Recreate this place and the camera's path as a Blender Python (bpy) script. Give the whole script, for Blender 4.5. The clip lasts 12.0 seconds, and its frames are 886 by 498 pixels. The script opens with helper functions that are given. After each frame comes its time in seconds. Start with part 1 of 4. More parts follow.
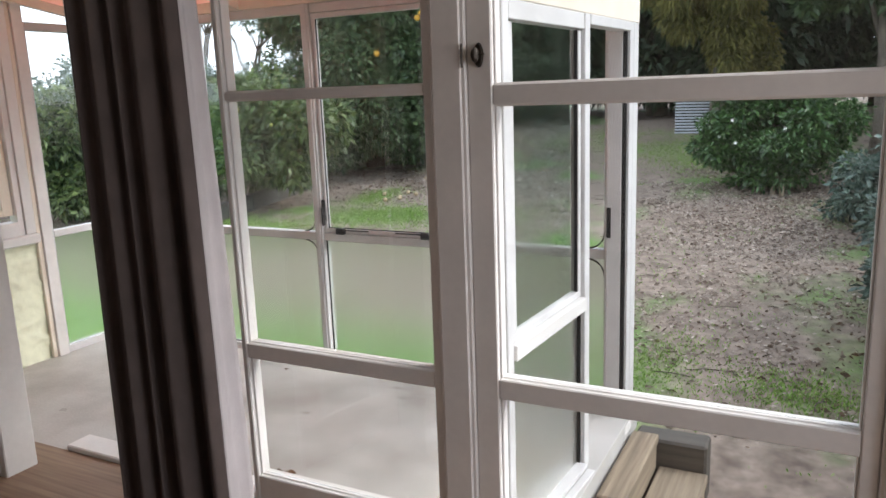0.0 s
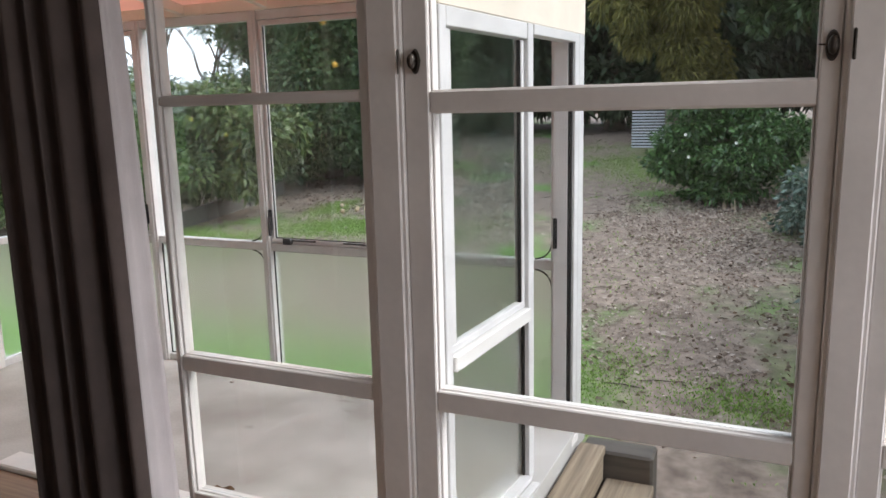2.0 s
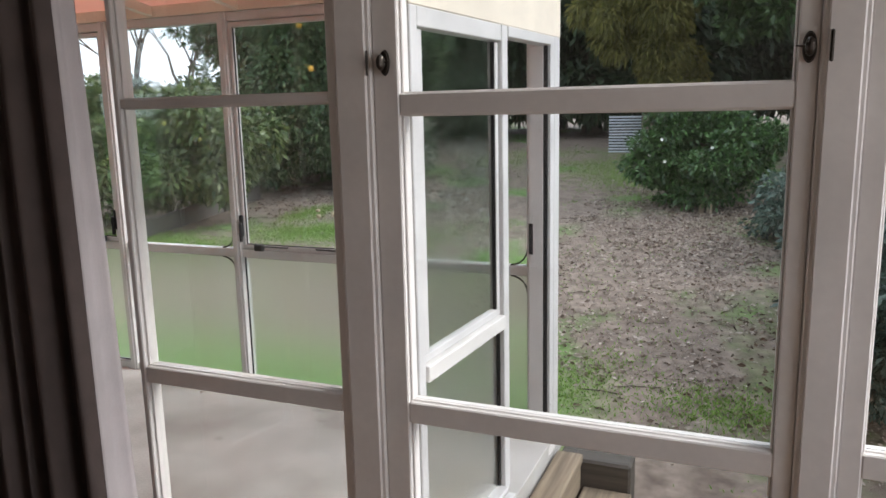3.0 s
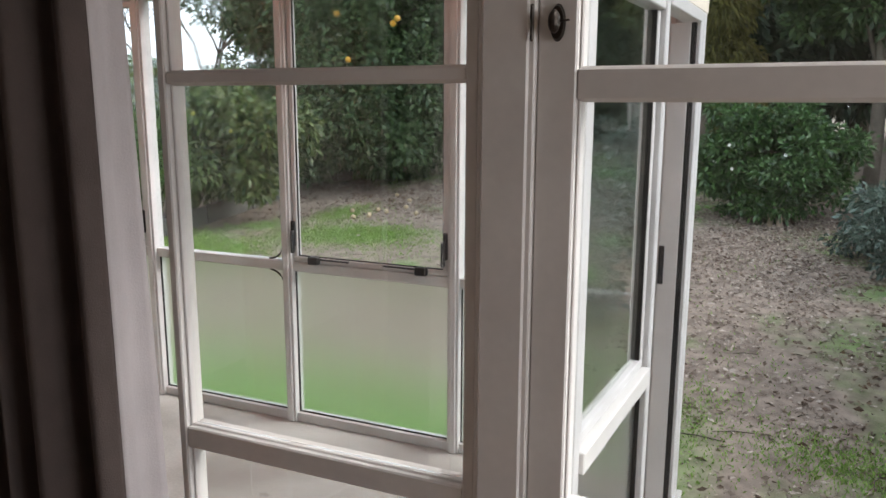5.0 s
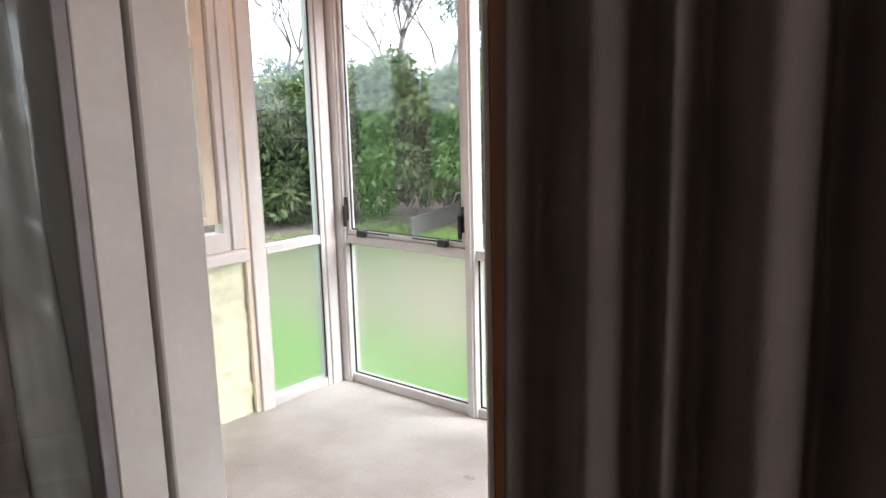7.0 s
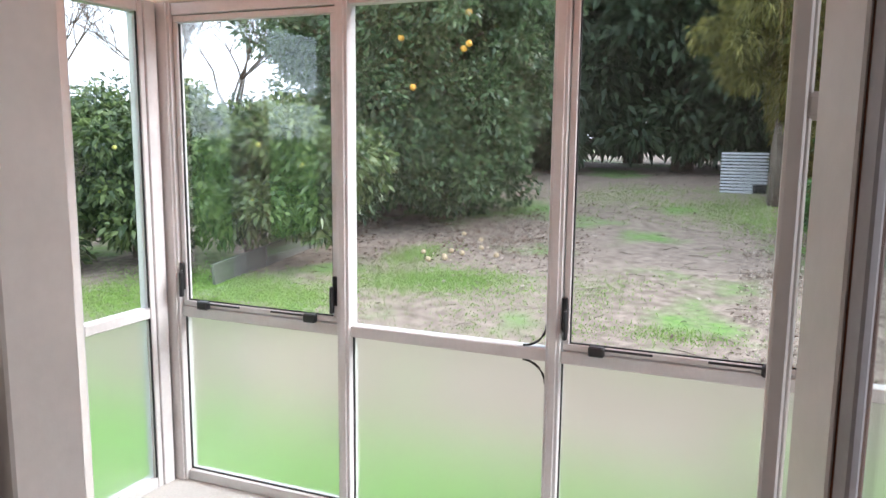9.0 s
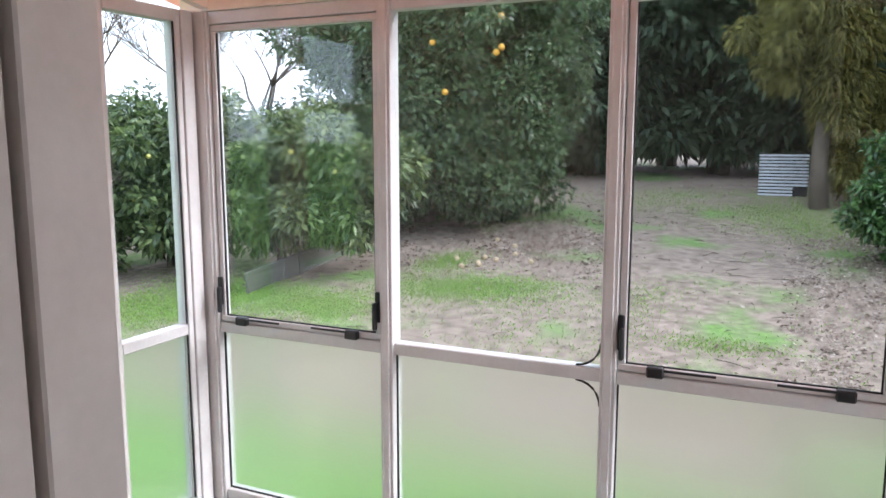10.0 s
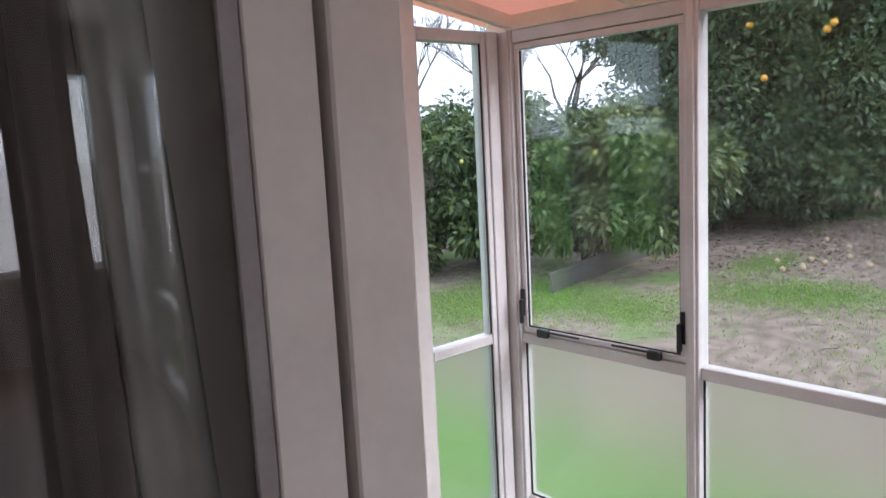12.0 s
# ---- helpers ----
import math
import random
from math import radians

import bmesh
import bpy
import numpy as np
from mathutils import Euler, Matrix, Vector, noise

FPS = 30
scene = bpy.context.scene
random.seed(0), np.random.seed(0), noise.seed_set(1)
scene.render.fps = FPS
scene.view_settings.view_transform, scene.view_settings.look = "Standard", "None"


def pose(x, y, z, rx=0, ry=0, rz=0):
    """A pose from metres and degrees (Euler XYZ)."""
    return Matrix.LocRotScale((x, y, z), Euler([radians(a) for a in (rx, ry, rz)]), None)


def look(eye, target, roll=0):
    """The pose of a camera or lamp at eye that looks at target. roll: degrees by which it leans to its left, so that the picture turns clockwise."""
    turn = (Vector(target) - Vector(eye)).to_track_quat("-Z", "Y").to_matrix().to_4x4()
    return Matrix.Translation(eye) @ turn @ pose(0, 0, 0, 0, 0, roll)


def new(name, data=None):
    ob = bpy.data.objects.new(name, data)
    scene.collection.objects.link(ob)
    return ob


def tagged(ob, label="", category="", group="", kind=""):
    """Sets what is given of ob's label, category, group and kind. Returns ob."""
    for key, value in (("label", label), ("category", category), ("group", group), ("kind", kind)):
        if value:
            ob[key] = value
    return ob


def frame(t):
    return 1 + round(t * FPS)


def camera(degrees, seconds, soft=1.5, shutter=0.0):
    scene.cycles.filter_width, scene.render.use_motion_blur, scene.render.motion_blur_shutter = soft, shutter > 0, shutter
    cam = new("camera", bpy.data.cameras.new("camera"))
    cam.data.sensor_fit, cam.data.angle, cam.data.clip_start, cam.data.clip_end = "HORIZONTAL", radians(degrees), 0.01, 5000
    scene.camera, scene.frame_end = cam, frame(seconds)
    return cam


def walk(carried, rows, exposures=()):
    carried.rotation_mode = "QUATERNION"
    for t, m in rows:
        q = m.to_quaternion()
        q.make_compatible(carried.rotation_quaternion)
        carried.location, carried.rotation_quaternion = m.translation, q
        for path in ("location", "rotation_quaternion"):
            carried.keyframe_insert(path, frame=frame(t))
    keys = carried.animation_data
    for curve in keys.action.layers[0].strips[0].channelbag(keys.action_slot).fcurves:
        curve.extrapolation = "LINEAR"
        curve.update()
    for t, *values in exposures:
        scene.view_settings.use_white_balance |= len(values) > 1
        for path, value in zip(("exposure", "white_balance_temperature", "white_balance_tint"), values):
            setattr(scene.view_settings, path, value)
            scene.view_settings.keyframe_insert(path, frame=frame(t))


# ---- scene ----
cam = camera(60.5, 12.0)
PATH = [
    (0, (4.369, -3.591, 1.599), (3.47, -1.851, 1.192), -2.1),
    (0.5, (4.399, -3.555, 1.574), (3.516, -1.804, 1.181), -1.9),
    (1, (4.418, -3.538, 1.574), (3.556, -1.776, 1.185), -1.7),
    (1.5, (4.422, -3.531, 1.577), (3.584, -1.756, 1.194), -1.6),
    (2, (4.426, -3.524, 1.578), (3.612, -1.736, 1.201), -1.4),
    (2.5, (4.425, -3.51, 1.577), (3.634, -1.711, 1.205), -1.3),
    (4.3, (4.233, -3.125, 1.553), (3.56, -1.278, 1.185), -0.1),
    (4.5, (4.118, -3.059, 1.566), (3.453, -1.21, 1.192), 0.3),
    (5, (3.835, -2.957, 1.538), (3.034, -1.161, 1.17), 0.2),
    (5.5, (3.653, -2.884, 1.551), (2.563, -1.253, 1.163), -0.8),
    (6, (3.415, -2.744, 1.545), (2.126, -1.271, 1.138), -1.7),
    (6.5, (3.13, -2.76, 1.52), (1.845, -1.281, 1.121), -0.9),
    (7, (2.931, -2.698, 1.455), (1.673, -1.188, 1.086), -1.5),
    (7.5, (2.773, -2.641, 1.51), (1.615, -1.054, 1.136), -1.5),
    (7.7, (2.731, -2.622, 1.481), (1.62, -0.996, 1.135), -1.1),
    (9.5, (2.255, -2.565, 1.584), (1.545, -0.72, 1.287), 0.8),
    (10, (2.238, -2.503, 1.586), (1.409, -0.705, 1.3), 0.0),
    (10.5, (2.295, -2.423, 1.588), (1.258, -0.736, 1.31), -1.0),
    (11, (2.269, -2.451, 1.609), (1.099, -0.852, 1.338), -1.5),
    (11.5, (2.298, -2.455, 1.644), (0.975, -0.979, 1.381), -2.5),
    (12, (2.217, -2.439, 1.665), (0.752, -1.107, 1.381), -3.0),
]
walk(cam, [(t, look(eye, target, roll)) for t, eye, target, roll in PATH],
     exposures=[(0, 1.0, 6400, 11), (2.5, 0.82, 6450, 11), (4.5, 0.62, 6550, 11), (5.5, 1.15, 6500, 9), (6.5, 1.5, 6350, 10), (7.5, 1.65, 6400, 10),
                (9.5, 1.5, 6150, 12), (10.5, 1.25, 6050, 13), (11, 1.22, 6050, 15), (12, 0.95, 6050, 15)])

# ---- world, sun ----
world = bpy.data.worlds.new("overcast")
scene.world = world
world.use_nodes = True
wn, wl = world.node_tree.nodes, world.node_tree.links
wbg = wn["Background"]
sky = wn.new("ShaderNodeTexSky")
sky.sky_type, sky.sun_disc = "NISHITA", False
sky.sun_elevation, sky.sun_rotation = radians(39), radians(66)
cloud_map = wn.new("ShaderNodeTexCoord")
cloud = wn.new("ShaderNodeTexNoise")
cloud.inputs["Scale"].default_value, cloud.inputs["Detail"].default_value = 2.2, 6
ramp = wn.new("ShaderNodeValToRGB")
ramp.color_ramp.elements[0].position, ramp.color_ramp.elements[0].color = 0.3, (7.2, 8.3, 9.9, 1)
ramp.color_ramp.elements[1].position, ramp.color_ramp.elements[1].color = 0.75, (10.6, 11.5, 12.6, 1)
mixer = wn.new("ShaderNodeMix")
mixer.data_type = "RGBA"
mixer.inputs[0].default_value = 0.8
wl.new(cloud_map.outputs["Generated"], cloud.inputs["Vector"])
wl.new(cloud.outputs["Fac"], ramp.inputs["Fac"])
wl.new(sky.outputs["Color"], mixer.inputs[6])
wl.new(ramp.outputs["Color"], mixer.inputs[7])
wl.new(mixer.outputs[2], wbg.inputs["Color"])
wbg.inputs["Strength"].default_value = 0.12

sun = new("sun", bpy.data.lights.new("sun", "SUN"))
sun.data.energy, sun.data.angle, sun.data.color = 1.55, radians(30), (1.0, 0.98, 0.97)
sun.matrix_world = look((0, 0, 30), (-34, -15, 0))


# fill lamp added to brighten the room; no window is known behind it
back = new("room_fill_lamp", bpy.data.lights.new("room_fill_lamp", "AREA"))
back.data.shape, back.data.size, back.data.size_y, back.data.energy, back.data.color = "RECTANGLE", 1.8, 1.5, 17, (1.0, 0.98, 1.0)
back.matrix_world = look((6.98, -2.6, 1.55), (1, -2.6, 1.45))


# ---- materials ----
def mat(name, base, rough=0.6, metal=0.0, vary=0.12, scale=6.0, bump=0.1, fine=60.0, stain=None, per_object=0.0):
    """Paint, stone, cloth: base colour with blotches and grain, fine relief."""
    m = bpy.data.materials.new(name)
    m.use_nodes = True
    n, l = m.node_tree.nodes, m.node_tree.links
    b = n["Principled BSDF"]
    b.inputs["Roughness"].default_value, b.inputs["Metallic"].default_value = rough, metal
    tc = n.new("ShaderNodeTexCoord")
    big, small = n.new("ShaderNodeTexNoise"), n.new("ShaderNodeTexNoise")
    big.inputs["Scale"].default_value, big.inputs["Detail"].default_value = scale, 5
    small.inputs["Scale"].default_value, small.inputs["Detail"].default_value = fine, 3
    l.new(tc.outputs["Object"], big.inputs["Vector"])
    l.new(tc.outputs["Object"], small.inputs["Vector"])
    r = n.new("ShaderNodeValToRGB")
    dark = stain or tuple(c * (1 - 2.2 * vary) for c in base)
    r.color_ramp.elements[0].position, r.color_ramp.elements[0].color = 0.32, (*dark, 1)
    r.color_ramp.elements[1].position, r.color_ramp.elements[1].color = 0.62, (*base, 1)
    l.new(big.outputs["Fac"], r.inputs["Fac"])
    mx = n.new("ShaderNodeMix")
    mx.data_type, mx.blend_type = "RGBA", "MULTIPLY"
    mx.inputs[0].default_value = min(1, vary * 2.5)
    r2 = n.new("ShaderNodeValToRGB")
    r2.color_ramp.elements[0].position, r2.color_ramp.elements[0].color = 0.3, (0.72, 0.72, 0.72, 1)
    r2.color_ramp.elements[1].position, r2.color_ramp.elements[1].color = 0.7, (1.1, 1.1, 1.1, 1)
    l.new(small.outputs["Fac"], r2.inputs["Fac"])
    l.new(r.outputs["Color"], mx.inputs[6])
    l.new(r2.outputs["Color"], mx.inputs[7])
    out = mx.outputs[2]
    if per_object:
        info = n.new("ShaderNodeObjectInfo")
        hsv = n.new("ShaderNodeHueSaturation")
        mr = n.new("ShaderNodeMapRange")
        mr.inputs["To Min"].default_value, mr.inputs["To Max"].default_value = 1 - per_object, 1 + per_object
        l.new(info.outputs["Random"], mr.inputs["Value"])
        l.new(mr.outputs["Result"], hsv.inputs["Value"])
        l.new(out, hsv.inputs["Color"])
        out = hsv.outputs["Color"]
    l.new(out, b.inputs["Base Color"])
    if bump:
        bp = n.new("ShaderNodeBump")
        bp.inputs["Strength"].default_value, bp.inputs["Distance"].default_value = bump, 0.004
        l.new(small.outputs["Fac"], bp.inputs["Height"])
        l.new(bp.outputs["Normal"], b.inputs["Normal"])
    return m


def wood_mat(name, base, dark, rough=0.55, along="Z"):
    m = bpy.data.materials.new(name)
    m.use_nodes = True
    n, l = m.node_tree.nodes, m.node_tree.links
    b = n["Principled BSDF"]
    b.inputs["Roughness"].default_value = rough
    tc, mp = n.new("ShaderNodeTexCoord"), n.new("ShaderNodeMapping")
    mp.inputs["Scale"].default_value = {"X": (0.6, 14, 14), "Y": (14, 0.6, 14), "Z": (14, 14, 0.6)}[along]
    g = n.new("ShaderNodeTexNoise")
    g.inputs["Scale"].default_value, g.inputs["Detail"].default_value = 3, 6
    r = n.new("ShaderNodeValToRGB")
    r.color_ramp.elements[0].position, r.color_ramp.elements[0].color = 0.3, (*dark, 1)
    r.color_ramp.elements[1].position, r.color_ramp.elements[1].color = 0.68, (*base, 1)
    bp = n.new("ShaderNodeBump")
    bp.inputs["Strength"].default_value, bp.inputs["Distance"].default_value = 0.25, 0.004
    l.new(tc.outputs["Object"], mp.inputs["Vector"])
    l.new(mp.outputs["Vector"], g.inputs["Vector"])
    l.new(g.outputs["Fac"], r.inputs["Fac"])
    l.new(r.outputs["Color"], b.inputs["Base Color"])
    l.new(g.outputs["Fac"], bp.inputs["Height"])
    l.new(bp.outputs["Normal"], b.inputs["Normal"])
    return m


def glass_mat(name, rough, fog=0.0, tint=(0.96, 0.98, 0.97), fog_low=0.75, fog_high=2.0):
    """Pane glass; fog: roughness of the condensation, in blotches that thin out towards the pane's edges."""
    m = bpy.data.materials.new(name)
    m.use_nodes = True
    n, l = m.node_tree.nodes, m.node_tree.links
    b = n["Principled BSDF"]
    b.inputs["Base Color"].default_value = (*tint, 1)
    b.inputs["Transmission Weight"].default_value = 1
    b.inputs["IOR"].default_value = 1.45
    b.inputs["Roughness"].default_value = rough
    b.inputs["Coat Weight"].default_value, b.inputs["Coat Roughness"].default_value = 1.0 if rough else 0.0, 0.01
    if fog:
        tc, mp = n.new("ShaderNodeTexCoord"), n.new("ShaderNodeMapping")
        mp.inputs["Scale"].default_value = (1.6, 1.6, 0.9)
        ns = n.new("ShaderNodeTexNoise")
        ns.inputs["Scale"].default_value, ns.inputs["Detail"].default_value = 1.9, 4
        r = n.new("ShaderNodeValToRGB")
        r.color_ramp.elements[0].position, r.color_ramp.elements[0].color = 0.42, (rough, rough, rough, 1)
        r.color_ramp.elements[1].position, r.color_ramp.elements[1].color = 0.62, (fog, fog, fog, 1)
        l.new(tc.outputs["Object"], mp.inputs["Vector"])
        l.new(mp.outputs["Vector"], ns.inputs["Vector"])
        l.new(ns.outputs["Fac"], r.inputs["Fac"])
        l.new(r.outputs["Color"], b.inputs["Roughness"])
    return m


def leaf_mat(name, a, b_, gloss=0.45):
    m = bpy.data.materials.new(name)
    m.use_nodes = True
    n, l = m.node_tree.nodes, m.node_tree.links
    b = n["Principled BSDF"]
    b.inputs["Roughness"].default_value = gloss
    geo = n.new("ShaderNodeNewGeometry")
    r = n.new("ShaderNodeValToRGB")
    r.color_ramp.elements[0].color, r.color_ramp.elements[1].color = (*a, 1), (*b_, 1)
    l.new(geo.outputs["Random Per Island"], r.inputs["Fac"])
    l.new(r.outputs["Color"], b.inputs["Base Color"])
    tr = n.new("ShaderNodeBsdfTranslucent")
    l.new(r.outputs["Color"], tr.inputs["Color"])
    mx = n.new("ShaderNodeMixShader")
    mx.inputs[0].default_value = 0.25
    l.new(b.outputs[0], mx.inputs[1])
    l.new(tr.outputs[0], mx.inputs[2])
    l.new(mx.outputs[0], n["Material Output"].inputs["Surface"])
    return m


M_WHITE = mat("white_gloss_paint", (0.78, 0.745, 0.715), 0.38, vary=0.05, scale=3, bump=0.15, fine=35)
M_ALU = mat("white_aluminium", (0.66, 0.64, 0.63), 0.35, vary=0.06, scale=5, bump=0.03)
M_CREAM = mat("cream_paint", (0.82, 0.73, 0.61), 0.5, vary=0.06, scale=4)
M_STUCCO = mat("pale_lime_render", (0.84, 0.85, 0.64), 0.85, vary=0.07, scale=5, bump=0.7, fine=22)
M_CONC = mat("bare_concrete", (0.54, 0.52, 0.49), 0.8, vary=0.14, scale=1.9, bump=0.2, fine=90, stain=(0.37, 0.34, 0.31))
M_PINK = mat("salmon_roof_sheet", (0.80, 0.45, 0.34), 0.5, vary=0.05, scale=2)
_n, _l = M_PINK.node_tree.nodes, M_PINK.node_tree.links
_tr, _mx = _n.new("ShaderNodeBsdfTranslucent"), _n.new("ShaderNodeMixShader")
_tr.inputs["Color"].default_value, _mx.inputs[0].default_value = (0.88, 0.58, 0.48, 1), 0.5
_l.new(_n["Principled BSDF"].outputs[0], _mx.inputs[1])
_l.new(_tr.outputs[0], _mx.inputs[2])
_l.new(_mx.outputs[0], _n["Material Output"].inputs["Surface"])
M_PLASTER = mat("room_plaster", (0.74, 0.70, 0.66), 0.8, vary=0.05, scale=2)
M_BLACK = mat("black_plastic", (0.02, 0.02, 0.022), 0.4, vary=0.1, bump=0.02)
M_RUBBER = mat("black_rubber", (0.018, 0.018, 0.018), 0.7, vary=0.1, bump=0.02)
M_BRONZE = mat("dark_bronze", (0.05, 0.04, 0.032), 0.35, metal=0.7, vary=0.2)
M_CURT = mat("brown_curtain_cloth", (0.085, 0.064, 0.057), 0.9, vary=0.1, scale=10, bump=0.3, fine=400)
# one lining in two tones: window-lit first, then shaded behind the open leaf
M_LINER_LIT = mat("curtain_lining_lit", (0.50, 0.46, 0.46), 0.85, vary=0.05, scale=8, bump=0.2, fine=300)
M_LINER_DIM = mat("curtain_lining_dim", (0.22, 0.21, 0.19), 0.9, vary=0.08, scale=8, bump=0.2, fine=300)
M_BROWN = wood_mat("varnished_brown_wood", (0.22, 0.075, 0.028), (0.11, 0.034, 0.014), 0.4)
M_STEP = wood_mat("weathered_step_wood", (0.33, 0.26, 0.18), (0.16, 0.12, 0.085), 0.8, "Y")
M_BOARD = wood_mat("grey_floor_board", (0.30, 0.2, 0.13), (0.17, 0.1, 0.06), 0.5, "X")
M_FENCE = wood_mat("silver_fence_paling", (0.42, 0.40, 0.36), (0.26, 0.24, 0.21), 0.85)
M_FENCE_V = mat("silver_fence_paling_mixed", (0.44, 0.45, 0.41), 0.85, vary=0.16, scale=4, bump=0.5, fine=50, per_object=0.25)
M_BARK = mat("grey_bark", (0.16, 0.13, 0.1), 0.9, vary=0.2, scale=9, bump=0.8, fine=30)
M_IRON = mat("white_corrugated_iron", (0.72, 0.75, 0.80), 0.45, vary=0.06, scale=3)
M_FRUIT = mat("orange_peel", (0.72, 0.38, 0.05), 0.45, vary=0.06)
M_LEMON = mat("lemon_peel", (0.58, 0.55, 0.14), 0.45, vary=0.06)
M_DARKWOOD = wood_mat("damp_dark_wood", (0.10, 0.085, 0.07), (0.05, 0.043, 0.036), 0.7, "X")
M_GREYPAINT = mat("grey_undercoat", (0.36, 0.34, 0.35), 0.5, vary=0.08)
M_MIST = glass_mat("misted_glass", 0.03, 0.12, tint=(0.88, 0.95, 0.91))
M_CLEAR = glass_mat("clear_glass", 0.0)
M_FOGGY = glass_mat("fogged_glass", 0.0, 0.045)
M_FROST = glass_mat("frosted_glass", 0.30, tint=(0.93, 0.97, 0.93))
L_CITRUS = leaf_mat("citrus_leaf", (0.025, 0.055, 0.018), (0.19, 0.25, 0.09), 0.35)
L_TREE = leaf_mat("dark_tree_leaf", (0.02, 0.05, 0.016), (0.08, 0.135, 0.04))
L_DARK = leaf_mat("deep_hedge_leaf", (0.022, 0.046, 0.024), (0.08, 0.125, 0.06), 0.6)
L_YELL = leaf_mat("yellow_green_leaf", (0.10, 0.11, 0.03), (0.34, 0.31, 0.09), 0.6)
L_GREY = leaf_mat("grey_green_leaf", (0.05, 0.08, 0.055), (0.15, 0.2, 0.15), 0.5)
L_CAM = leaf_mat("camellia_leaf", (0.018, 0.05, 0.014), (0.10, 0.2, 0.055), 0.3)
# dark green leaf; the pale bluish end of the range paints its highlights
L_SHRUB = leaf_mat("highlighted_shrub_leaf", (0.02, 0.042, 0.028), (0.15, 0.21, 0.17), 0.35)
L_FALLEN = leaf_mat("fallen_leaf", (0.15, 0.105, 0.08), (0.56, 0.47, 0.40), 0.8)
# leaf litter, with the shade under trees and shrubs in its dark tone
L_ROTTEN_SHADED = leaf_mat("shaded_rotting_leaf", (0.075, 0.05, 0.036), (0.24, 0.155, 0.105), 0.7)
L_GRASS = leaf_mat("grass_blade", (0.13, 0.25, 0.04), (0.33, 0.50, 0.12), 0.6)
L_ORANGE = leaf_mat("orange_tree_leaf", (0.028, 0.06, 0.024), (0.14, 0.21, 0.09), 0.36)
M_PETAL = mat("white_petal", (0.85, 0.82, 0.78), 0.6, vary=0.04)
M_CUTWOOD = mat("pale_cut_wood", (0.42, 0.33, 0.24), 0.85, vary=0.15, scale=20)
M_DRYLEAF = mat("dry_brown_leaf", (0.16, 0.085, 0.04), 0.7, vary=0.2, scale=30)
M_OLDBOARD = wood_mat("old_grey_board", (0.16, 0.15, 0.135), (0.09, 0.085, 0.075), 0.9, "X")
# near-black colour for the shade between the panel's slats
M_SLAT_SHADE = mat("slat_gap_shade", (0.03, 0.03, 0.03), 0.9, vary=0.2)


# ---- mesh helpers ----
def part(name, bm, material, parent=None, label=""):
    me = bpy.data.meshes.new(name)
    bm.to_mesh(me)
    bm.free()
    me.materials.append(material)
    ob = new(name, me)
    if parent is not None:
        ob.parent = parent
    if label:
        ob["label"] = label
    return ob


def thing(name, label, category, kind="", group="", at=(0, 0, 0)):
    ob = new(name)
    ob.empty_display_size = 0.1
    ob.location = at
    return tagged(ob, label, category, group, kind)


def boxes(*spans, bevel=0.003):
    """One mesh of bevelled boxes; a span is x0, x1, y0, y1, z0, z1."""
    bm = bmesh.new()
    for x0, x1, y0, y1, z0, z1 in spans:
        m = Matrix.LocRotScale(((x0 + x1) / 2, (y0 + y1) / 2, (z0 + z1) / 2), None, (abs(x1 - x0), abs(y1 - y0), abs(z1 - z0)))
        bmesh.ops.create_cube(bm, size=1, matrix=m)
    if bevel:
        bmesh.ops.bevel(bm, geom=bm.edges[:], offset=bevel, segments=1, affect="EDGES")
    return bm


def tube(bm, points, radii, sides=8):
    """A tapered tube along points, added to bm."""
    rings = []
    for i, p in enumerate(points):
        p = Vector(p)
        d = Vector(points[min(i + 1, len(points) - 1)]) - Vector(points[max(i - 1, 0)])
        d.normalize()
        u = d.orthogonal().normalized()
        v = d.cross(u)
        rings.append([bm.verts.new(p + (u * math.cos(2 * math.pi * k / sides) + v * math.sin(2 * math.pi * k / sides)) * radii[i]) for k in range(sides)])
    for a, b in zip(rings, rings[1:]):
        for k in range(sides):
            f = bm.faces.new((a[k], a[(k + 1) % sides], b[(k + 1) % sides], b[k]))
            f.smooth = True
    bm.faces.new(rings[0][::-1])
    bm.faces.new(rings[-1])
    return bm


def pane(name, x0, x1, y0, y1, z0, z1, material, parent):
    ob = part(name, boxes((x0, x1, y0, y1, z0, z1), bevel=0), material, parent)
    ob.visible_shadow = False
    return ob


